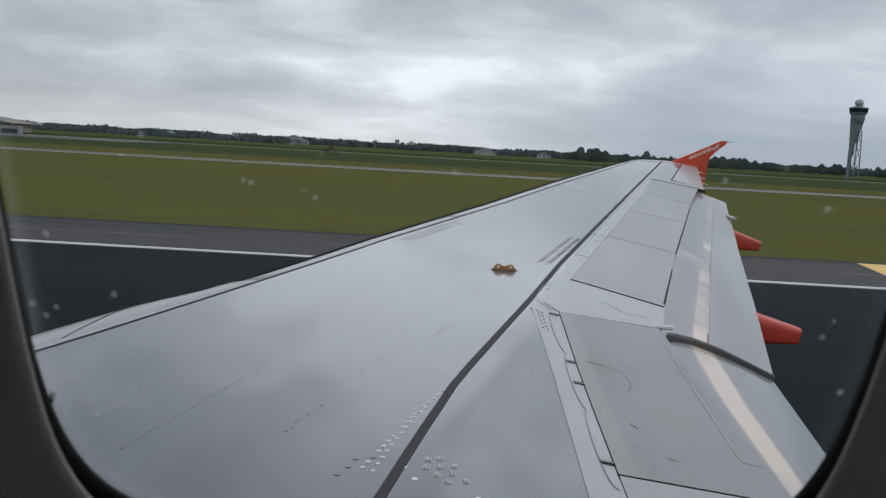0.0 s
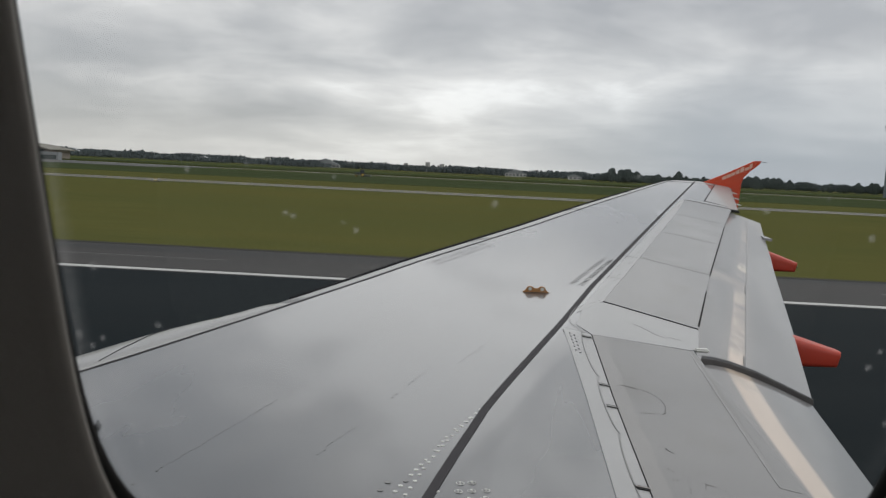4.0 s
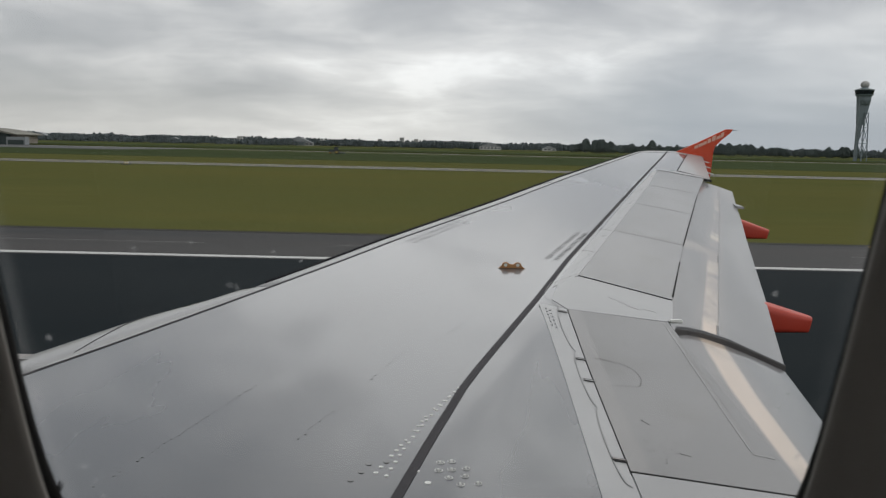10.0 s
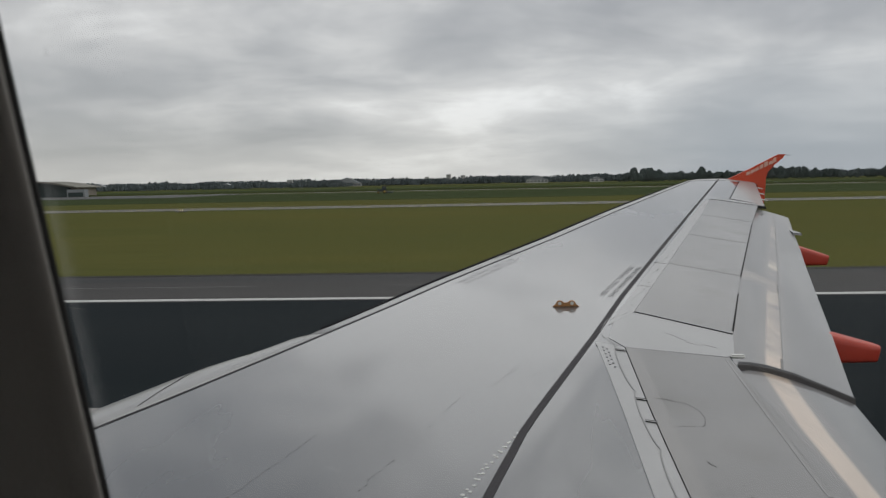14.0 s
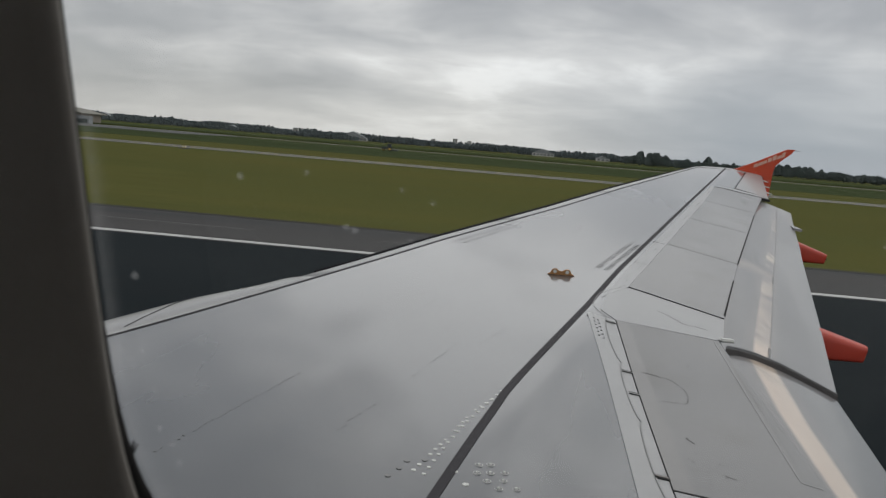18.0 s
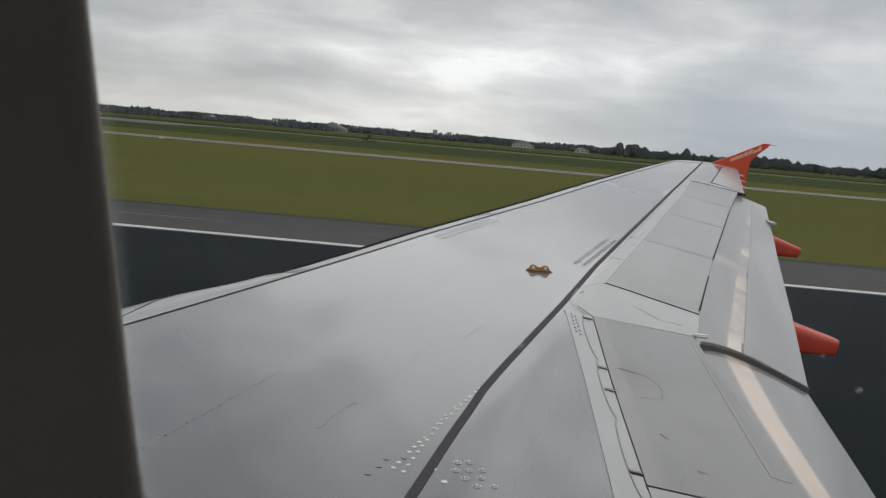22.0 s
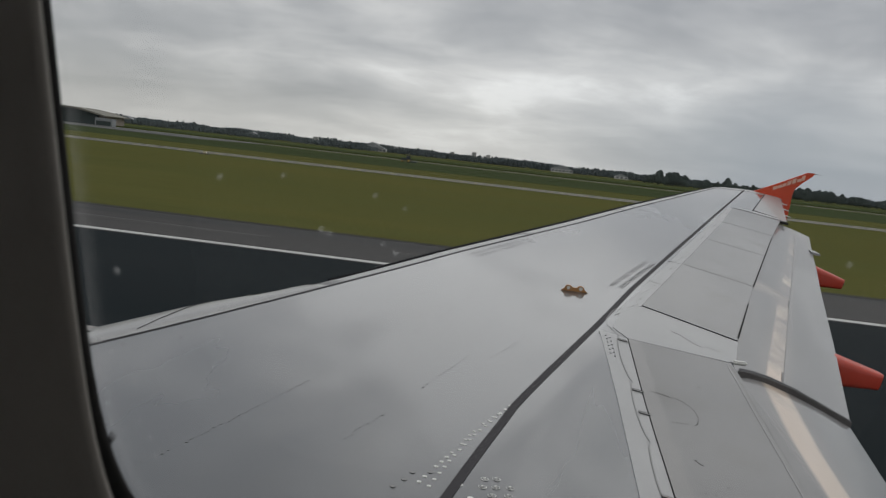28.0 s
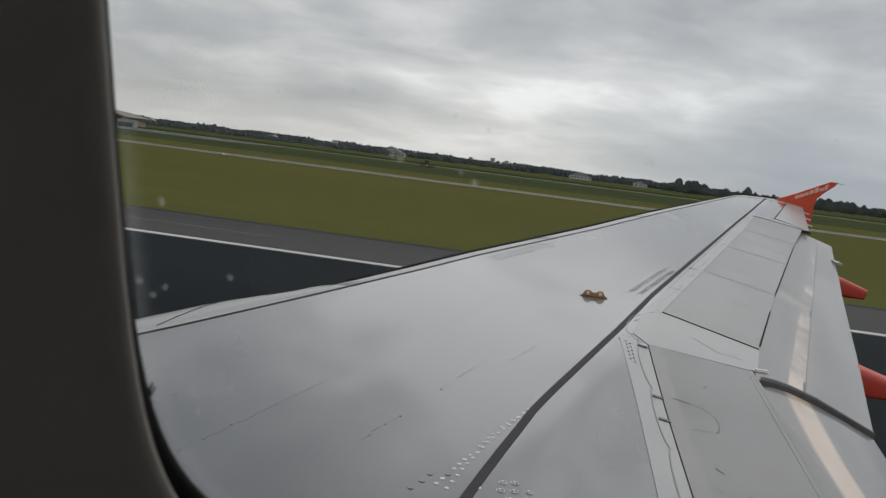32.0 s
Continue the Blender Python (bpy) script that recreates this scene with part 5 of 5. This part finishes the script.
# the polder beyond the runway's end
for x0, x1, y0, y1, mat, lab in ((-1420, -1120, 265, 395, WHEAT, "ripe golden wheat field"), (-1640, -1440, 205, 335, WHEAT, "ripe golden wheat field"), (-1660, -1440, 150, 200, STUBBLE, "brown stubble field"),
                                 (-1430, -1100, 210, 258, STUBBLE, "brown stubble field"), (-2150, -1780, 400, 540, WHEAT, "ripe golden wheat field"), (-1780, -1450, 345, 430, CROP, "dark green crop field"),
                                 (-1430, -1100, 402, 430, CROP, "dark green crop field"), (-1760, -1100, 450, 640, MEADOW, "pale green meadow"), (-2700, -1800, 560, 800, CROP, "dark green crop field"),
                                 (-2600, -1700, 190, 380, CROP, "dark green crop field"), (-2050, -1750, 60, 150, MEADOW, "pale green meadow"), (-1700, -1100, 660, 980, CROP, "dark green crop field"),
                                 (-3600, -2750, 250, 700, MEADOW, "pale green meadow"), (-3600, -2750, 720, 1000, STUBBLE, "brown stubble field")):
    flat("field", x0, x1, y0, y1, 0.08, mat, lab, "field", thick=0.2)
BEND = [(-1760, 52), (-1640, 60), (-1560, 72), (-1515, 90), (-1492, 118), (-1470, 138), (-1430, 144), (-1100, 146)]
swept("canal", BEND, 9, 0.03, WATER, "dull grey canal that bends through the fields", "canal")
swept("canal_road", [(x - 6, y + 17) for x, y in BEND], 4.5, 0.05, CONCRETE, "narrow pale road beside the canal", "road")
swept("farm_track", [(-2000, 40), (-1700, 36), (-1100, 44)], 4, 0.05, KERB, "narrow farm track", "road")


# ---- trees ----
def upright(rs, size):
    """The half axes of a leaf cluster that hangs at a random turn."""
    a, lean, spin = rs.uniform(0, 2 * math.pi), rs.normal() * 0.2, rs.uniform(0, 2 * math.pi)
    side = np.array((math.cos(a), math.sin(a), 0.0))
    rise = np.array((-math.sin(a) * math.sin(lean), math.cos(a) * math.sin(lean), math.cos(lean)))
    return (side * math.cos(spin) + rise * math.sin(spin)) * size, (rise * math.cos(spin) - side * math.sin(spin)) * size


def make_tree(height, seed, slim, at):
    rs = np.random.RandomState(seed)
    tree = holder("tree", "dark green leafy tree in a row at the field's edge", "tree", group="row of trees")
    trunk = bmesh.new()
    rod(trunk, (0, 0, 0), (0.2, 0.1, height * 0.45), 0.32, 0.2, seg=7)
    rod(trunk, (0.2, 0.1, height * 0.45), (0, 0, height * 0.9), 0.2, 0.05, seg=6)
    for k in range(6):
        a = k * 1.1
        z = height * (0.28 + 0.07 * k)
        rod(trunk, (0.1, 0.05, z), (math.cos(a) * height * slim * 0.7, math.sin(a) * height * slim * 0.7, z + height * 0.14), 0.11, 0.04, seg=5)
    part("trunk", trunk, BARK, tree)
    verts, faces = [], []
    clumps = [(0, 0, height * f, height * slim * w) for f, w in ((0.35, .8), (0.5, 1.0), (0.65, .95), (0.8, .75), (0.92, .4))]
    clumps += [(rs.normal() * height * slim * .55, rs.normal() * height * slim * .55, height * rs.uniform(.3, .85), height * slim * rs.uniform(.3, .6)) for _ in range(10)]
    for k in range(2200):
        cx, cy, cz, r = clumps[rs.randint(len(clumps))]
        d = rs.normal(size=3)
        d /= np.linalg.norm(d)
        p = np.array((cx, cy, cz)) + d * r * rs.uniform(.55, 1.08)
        e1, e2 = upright(rs, rs.uniform(.35, .85))
        i = len(verts)
        verts += [p - e1, p + e2, p + e1, p - e2]
        faces.append((i, i + 1, i + 2, i + 3))
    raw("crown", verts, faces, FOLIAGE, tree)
    tree.location = at
    return tree


rng = random.Random(8)
kinds = [make_tree(14, 1, 0.29, (190, 980, 0)), make_tree(16, 2, 0.33, (240, 985, 0)), make_tree(12, 3, 0.29, (215, 980, 0))]
x = 135.0
while x < 720:
    x += rng.uniform(4.5, 7.0) if rng.random() > 0.06 else rng.uniform(14, 24)
    y = 960 + rng.uniform(-8, 8)
    copy_thing(rng.choice(kinds), pose(x, y, 0, 0, 0, rng.uniform(0, 360)) @ Matrix.Scale(rng.uniform(0.62, 0.86), 4))
for cx, cy, n in ((160, 1000, 6), (350, 1000, 8)):
    for k in range(n):
        copy_thing(kinds[0], pose(cx + rng.uniform(-26, 26), cy + rng.uniform(-10, 10), 0, 0, 0, rng.uniform(0, 360)) @ Matrix.Scale(rng.uniform(0.95, 1.2), 4))


def far_woods():
    rs = np.random.RandomState(9)
    verts, faces = [], []

    def clump(x, y, h, w, n):
        for k in range(n):
            p = np.array((x + rs.normal() * w * .5, y + rs.normal() * w * .5, h * (0.08 + 0.92 * rs.rand() ** 0.7)))
            s = w * rs.uniform(.08, .17)
            e1, e2 = upright(rs, s)
            p[2] = max(p[2], abs(e1[2]) + 0.1)
            i = len(verts)
            verts.extend((p - e1, p + e2, p + e1, p - e2))
            faces.append((i, i + 1, i + 2, i + 3))

    for k in range(900):
        x = rs.uniform(-2200, 1900)
        y = 1900 + rs.uniform(-70, 260) + 120 * math.sin(x / 310)
        dens = 0.55 + 0.45 * math.sin(x / 170 + 1.3 * math.sin(x / 90))
        if rs.rand() < dens * 0.75 + 0.3:
            clump(x, y, rs.uniform(7, 14), rs.uniform(12, 26), 150)
    for k in range(160):
        x = rs.uniform(-1400, -250)
        clump(x, 1420 + rs.uniform(-40, 60), rs.uniform(4, 8), rs.uniform(10, 20), 60)
    for k in range(500):
        x = rs.uniform(-3400, 3400)
        clump(x, 3300 + rs.uniform(-200, 300), rs.uniform(14, 26), rs.uniform(28, 50), 50)
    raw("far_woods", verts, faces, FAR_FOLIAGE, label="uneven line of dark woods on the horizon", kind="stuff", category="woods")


far_woods()


# ---- far town and farm buildings ----
def house_block(x, y, w, d, h, floors, cols, mat, name, label, category, group, roof=True):
    b = holder(name, label, category, group, place=(x, y, 0))
    part("wall", boxed(-w / 2, w / 2, -d / 2, d / 2, 0, h), mat, b)
    part("roof", boxed(-w / 2 - .2, w / 2 + .2, -d / 2 - .2, d / 2 + .2, h, h + 0.6) if not roof else plate([(-w / 2 - .3, h), (w / 2 + .3, h), (0, h + w * 0.22)], -d / 2 - .3, d / 2 + .3), GREY_STEEL, b)
    cw, fh = w / cols, h / floors
    shared = None
    for i in range(floors):
        for j in range(cols):
            cx, cz = -w / 2 + cw * (j + .5), fh * (i + .55)
            if shared is None:
                o = part("window", boxed(-cw * .3, cw * .3, -0.06, 0.06, -fh * .28, fh * .28), DARK_GLASS, b)
                shared = o.data
            else:
                o = new("window", shared)
                o.parent = b
            o.location = (cx, -d / 2 - 0.03, cz)
    return b


rng = random.Random(21)
for x, h, w in ((-640, 48, 34), (-560, 60, 22), (-520, 40, 30), (-180, 62, 18), (-120, 78, 20), (-84, 70, 20), (-20, 46, 40), (60, 58, 26), (110, 40, 36), (-1050, 36, 50), (-1250, 44, 34), (-900, 30, 60), (-400, 34, 44), (-330, 40, 26)):
    house_block(x * 1.35, 3050 + rng.uniform(-60, 60), w * 0.8, 20, h * 0.42, max(3, int(h / 6)), max(3, int(w / 6)), PALE_WALL, "tower_block", "grey block of flats far off on the skyline", "building", "skyline", roof=False)
for x, y, w, h in ((-560, 1730, 30, 5), (-860, 1780, 46, 6), (-310, 1760, 60, 6), (-430, 1650, 18, 5), (90, 1750, 44, 6), (210, 1730, 26, 5), (-1130, 1750, 28, 6)):
    house_block(x, y, w, 14, h, 1, max(3, int(w / 7)), PALE_WALL, "farm_building", "low pale farm building before the woods", "building", "farm buildings")


# ---- control tower ----
def control_tower(x, y):
    t = holder("control_tower", "grey airport control tower with radar dome and lattice legs", "tower", place=(x, y, 0))
    part("stair_shaft", loft_box([(-3.6, -2.0, 0, 3.0), (-3.4, -1.6, 16, 3.0), (-3.2, -0.2, 27, 3.6), (-3.6, 2.8, 37, 4.6), (-4.0, 4.6, 46, 5.2), (-4.2, 5.0, 50, 5.4)]), TOWER_STEEL, t, "solid grey stair shaft that widens upwards")
    feet = [(4.2, -4.2), (4.2, 4.2), (-0.4, -4.2), (-0.4, 4.2)]
    tops = [(3.4, -3.2), (3.4, 3.2), (0.8, -3.2), (0.8, 3.2)]
    for (fx, fy), (tx, ty) in zip(feet, tops):
        part("leg", rodded(((fx, fy, 0), (tx, ty, 38), 0.42, 0.34)), TOWER_STEEL, t)
    lvl = lambda k, z: tuple(np.array((*feet[k], 0)) + (np.array((*tops[k], 38)) - np.array((*feet[k], 0))) * z / 38)
    for a, b in ((0, 1), (0, 2), (1, 3), (2, 3)):
        for z0, z1 in ((2, 14), (14, 26), (26, 37)):
            part("brace", rodded((lvl(a, z0), lvl(b, z1), 0.2)), TOWER_STEEL, t)
            part("brace", rodded((lvl(b, z0), lvl(a, z1), 0.2)), TOWER_STEEL, t)
            part("brace", rodded((lvl(a, z1), lvl(b, z1), 0.22)), TOWER_STEEL, t)
    part("office_floor", lathe([(44, 4.4), (47, 5.2), (50, 5.2)], (0.4, 0, 0), 'Z', 12), TOWER_STEEL, t)
    cab = part("cab", lathe([(50, 5.6), (51, 6.4), (51.6, 6.6)], (0.4, 0, 0), 'Z', 12), TOWER_STEEL, t, "flared cab")
    for k in range(12):
        a0, a1 = 2 * math.pi * k / 12, 2 * math.pi * (k + .94) / 12
        bm = bmesh.new()
        q = [(0.4 + 6.4 * math.cos(a0), 6.4 * math.sin(a0), 51.6), (0.4 + 6.4 * math.cos(a1), 6.4 * math.sin(a1), 51.6), (0.4 + 7.0 * math.cos(a1), 7.0 * math.sin(a1), 54.6), (0.4 + 7.0 * math.cos(a0), 7.0 * math.sin(a0), 54.6)]
        f = bm.faces.new([bm.verts.new(p) for p in q])
        bmesh.ops.solidify(bm, geom=[f], thickness=0.1)
        part("pane", bm, DARK_GLASS, cab)
    part("cab_roof", lathe([(54.6, 7.3), (55.2, 7.3), (55.8, 5.0), (57.0, 2.0)], (0.4, 0, 0), 'Z', 16), TOWER_STEEL, t)
    part("radar_dome", lathe([(56.6, 1.2), (57.2, 2.6), (58.6, 3.3), (60.2, 3.1), (61.4, 2.1), (62.0, 0.6)], (0.4, 0, 0), 'Z', 20), PALE_WALL, t, "pale round radar dome", smooth=True)
    part("antenna", rodded(((-5.2, 0, 47), (-5.2, 0, 56), 0.15, 0.08), ((-3.6, 0, 48), (-5.2, 0, 48), 0.12)), TOWER_STEEL, t)
    return t


def loft_box(rows):
    bm = bmesh.new()
    rs = []
    for x0, x1, z, d in rows:
        rs.append([bm.verts.new(p) for p in ((x0, -d / 2, z), (x1, -d / 2, z), (x1, d / 2, z), (x0, d / 2, z))])
    for a, b in zip(rs, rs[1:]):
        for k in range(4):
            bm.faces.new((a[k], a[(k + 1) % 4], b[(k + 1) % 4], b[k]))
    bm.faces.new(rs[0][::-1])
    bm.faces.new(rs[-1])
    return bm


control_tower(322.8, 660)


# ---- hangar with its mast and side walls ----
def hangar(x, y):
    h = holder("hangar", "low dark green hangar under a wide curved grey roof", "hangar", place=(x, y, 0))
    for k in range(6):
        part("door_leaf", boxed(-13.6 + 4.55 * k, -13.6 + 4.55 * k + 4.3, -0.25, 0.0, 0.2, 5.7, bevel=0.04), DARK_CLAD, h, "dark sliding door leaf")
    n = 24
    arc = [(-26 + 45 * k / n, 5.6 + 3.3 * math.sin(math.pi * min(1, max(0, (k / n) ** 0.9)))) for k in range(n + 1)]
    poly = [(-26, 3.4)] + arc + [(19, 5.2)] + [(px, pz - 0.9) for px, pz in arc[::-1][2:-2]]
    top = [(px, pz - 0.5) for px, pz in arc if -14 < px < 14]
    part("front_wall", plate([(-14, 0), (14, 0), (14, top[-1][1])] + top[::-1] + [(-14, top[0][1])], 0.0, 1.0), DARK_CLAD, h, "dark green cladding up to the roof")
    part("roof", plate(poly, -2.5, 26), ROOF, h, "wide curved weathered roof")
    part("side_wall", boxed(-29, -14.5, 1, 24, 0, 4.6), BEIGE_WALL, h, "beige concrete side wall")
    part("side_wall", boxed(14, 17, 1, 24, 0, 5.2), BEIGE_WALL, h)
    part("annex", boxed(14.2, 24, -4, 0.5, 0, 4.2, bevel=0.1), GREY_STEEL, h, "grey annex with a dark panel for its open front")
    # dark panel in place of the annex's shaded inside
    part("annex_opening_shade", boxed(15, 23.2, -4.2, -4.0, 0.3, 2.6), DARK_CLAD, h)
    part("back_wall", boxed(-14, 14, 23, 24, 0, 6.4), DARK_CLAD, h)


hangar(-243, 440)
mast = holder("floodlight_mast", "slim grey floodlight mast beside the hangar", "mast", place=(-264, 435, 0))
part("pole", rodded(((0, 0, 0), (0, 0, 19.0), 0.32, 0.16)), GREY_STEEL, mast)
part("crossbar", boxed(-1.9, 1.9, -0.15, 0.15, 18.4, 18.7), GREY_STEEL, mast)
for k in (-1.6, -0.6, 0.6, 1.6):
    part("floodlight", boxed(k - .3, k + .3, -.3, .3, 18.7, 19.3, bevel=0.05), GREY_STEEL, mast)
bank = flat("berm", -1080, 3000, 452, 453, 0.9, MEADOW, "low grassy bank behind the apron", "ground", thick=0.9)
sign = holder("airfield_sign", "grey box sign seen from behind in the grass", "sign", place=(-205, 92, 0))
part("panel", boxed(-1.15, 1.15, -0.1, 0.1, 0.35, 1.55, bevel=0.03), SIGN_GREY, sign)
for s in (-0.8, 0.8):
    part("foot", boxed(s - .05, s + .05, -.08, .08, 0, 0.4), GREY_STEEL, sign)

# edge lights along the runway
light = holder("runway_light", "small runway edge lamp on the shoulder", "lamp", "runway lights")
part("base", lathe([(0.045, 0.16), (0.10, 0.15)], (0, 0, 0), 'Z', 12), GREY_STEEL, light)
part("stem", rodded(((0, 0, 0.1), (0, 0, 0.28), 0.03)), YELLOW_LINE, light)
part("dome", lathe([(0.28, 0.09), (0.36, 0.09), (0.40, 0.03)], (0, 0, 0), 'Z', 12), PALE_WALL, light)
light.location = (-31, 31.2, 0)
for x in (-91, 29, 89, 149):
    copy_thing(light, pose(x, 31.2, 0))


# ---- other vehicles ----
def airliner(x, y, turn):
    a = holder("airliner", "white airliner taxiing far off with a lit landing lamp", "aircraft", place=(x, y, 0))
    prof = [(-17, 0.3), (-16.4, 1.0), (-15, 1.6), (-12.5, 1.95), (8, 1.95), (12, 1.5), (17, 0.5)]
    part("fuselage", lathe(prof, (0, 0, 4.4), seg=24), WHITE_PAINT, a, smooth=True)
    for s in (-1, 1):
        bm = bmesh.new()
        q = [(-3.5, s * 1.6, 3.5), (2.5, s * 1.6, 3.5), (6.2, s * 17, 5.0), (4.6, s * 17, 5.0)]
        f = bm.faces.new([bm.verts.new(p) for p in q])
        bmesh.ops.solidify(bm, geom=[f], thickness=0.35)
        part("wing", bm, WHITE_PAINT, a)
        eng = part("engine", lathe([(-4.4, 1.0), (-4.1, 1.2), (-2.4, 1.15), (-0.8, 0.8)], (0, s * 5.8, 2.2), seg=18), NAVY, a, "dark blue engine", smooth=True)
        bm = bmesh.new()
        f = bm.faces.new([bm.verts.new(p) for p in ((13, s * .5, 5.2), (16, s * .5, 5.2), (17.4, s * 6, 5.8), (16, s * 6, 5.8))])
        bmesh.ops.solidify(bm, geom=[f], thickness=0.25)
        part("tailplane", bm, WHITE_PAINT, a)
        part("winglet", boxed(4.8, 6.3, s * 17 - .1, s * 17 + .1, 4.9, 7.2), NAVY, a)
        part("wheel", lathe([(-.3, 0.4), (-.25, 0.6), (.25, 0.6), (.3, 0.4)], (1.6, s * 3.6, 0.6), 'Y', 16), TYRE, a)
        part("gear_leg", rodded(((1.6, s * 3.5, 0.5), (1.4, s * 3.2, 3.4), 0.16)), GREY_STEEL, a)
        part("landing_lamp", lathe([(0, .3), (.08, .22)], (-2.9, s * 2.0, 3.4), 'X', 12) if s < 0 else boxed(-2.6, -2.5, 1.9, 2.1, 3.4, 3.6), LAMP if s < 0 else DARK_GLASS, a)
    part("fin", plate([(9.5, 6.0), (15.8, 5.4), (17.6, 12.0), (15.6, 12.0)], -0.15, 0.15), NAVY, a, "dark blue fin")
    part("wheel", lathe([(-.25, 0.25), (-.2, 0.4), (.2, 0.4), (.25, 0.25)], (-11.5, 0, 0.4), 'Y', 16), TYRE, a)
    part("gear_leg", rodded(((-11.5, 0, 0.4), (-11.3, 0, 3.0), 0.14)), GREY_STEEL, a)
    for k in range(6):
        part("cockpit_window", boxed(-15.6, -15.0, -1.0 + .34 * k, -.74 + .34 * k, 5.0, 5.4), DARK_GLASS, a)
    a.rotation_euler = (0, 0, radians(turn))


airliner(330, 560, 48)


def tractor(x, y):
    t = holder("tractor", "dark mowing tractor standing in the grass", "vehicle", place=(x, y, 0))
    part("hood", boxed(-2.4, -0.2, -.5, .5, 0.9, 1.8, bevel=0.12), DARK_CLAD, t)
    part("cab", boxed(-0.2, 1.4, -.75, .75, 0.9, 2.9, bevel=0.1), DARK_GLASS, t, "dark glazed cab")
    part("cab_roof", boxed(-0.35, 1.5, -.85, .85, 2.9, 3.05, bevel=0.04), DARK_CLAD, t)
    for sx, sy, r in ((-1.8, -0.8, 0.55), (-1.8, 0.8, 0.55), (0.9, -0.95, 0.9), (0.9, 0.95, 0.9)):
        w = part("wheel", lathe([(-.2, r * .7), (-.18, r), (.18, r), (.2, r * .7)], (sx, sy, r), 'Y', 18), TYRE, t)
        part("rim", lathe([(-.22, r * .5), (.22, r * .5)], (sx, sy, r), 'Y', 14), YELLOW_LINE, w)
    part("mower_deck", boxed(1.6, 4.2, -1.6, 1.6, 0.3, 0.8, bevel=0.1), DARK_CLAD, t)
    part("drawbar", rodded(((1.2, 0, .7), (1.8, 0, .6), 0.08)), GREY_STEEL, t)


tractor(-46, 345)


def shed(x, y):
    s = holder("radar_shed", "long dark brown shed with a small radar on a pole", "shed", place=(x, y, 0))
    part("wall", boxed(-9, 9, -3, 3, 0, 3.2), DARK_CLAD, s)
    part("roof", boxed(-9.3, 9.3, -3.3, 3.3, 3.2, 3.5, bevel=0.05), GREY_STEEL, s)
    for k in range(6):
        part("bay_door", boxed(-8.5 + 2.9 * k, -6.0 + 2.9 * k, -3.12, -3.0, 0.1, 2.7), SIGN_GREY, s)
    part("pole", rodded(((-8, 0, 3.5), (-8, 0, 6.0), 0.12)), PALE_WALL, s)
    part("radar_bar", boxed(-9.2, -6.8, -.2, .2, 6.0, 6.4, bevel=0.05), PALE_WALL, s)


shed(-1135, 300)


# yellow marker boxes beside the taxiway
def marker(x, y):
    m = holder("marker_box", "small pale yellow marker box in the grass", "marker", "yellow marker boxes", place=(x, y, 0))
    part("box", boxed(-0.3, 0.3, -0.22, 0.22, 0.12, 0.55, bevel=0.04), CREAM, m)
    part("stripe", boxed(-0.31, 0.31, -0.23, 0.23, 0.30, 0.40), WHITE_PAINT, m, "white band")
    part("base", boxed(-0.8, 0.8, -0.45, 0.45, 0, 0.12, bevel=0.02), KERB, m, "concrete base")


CREAM = material("faded_yellow_paint", (0.40, 0.33, 0.17), 0.6, grain=0.1, grain_scale=3)
marker(-52, 136)
marker(-265, 115)
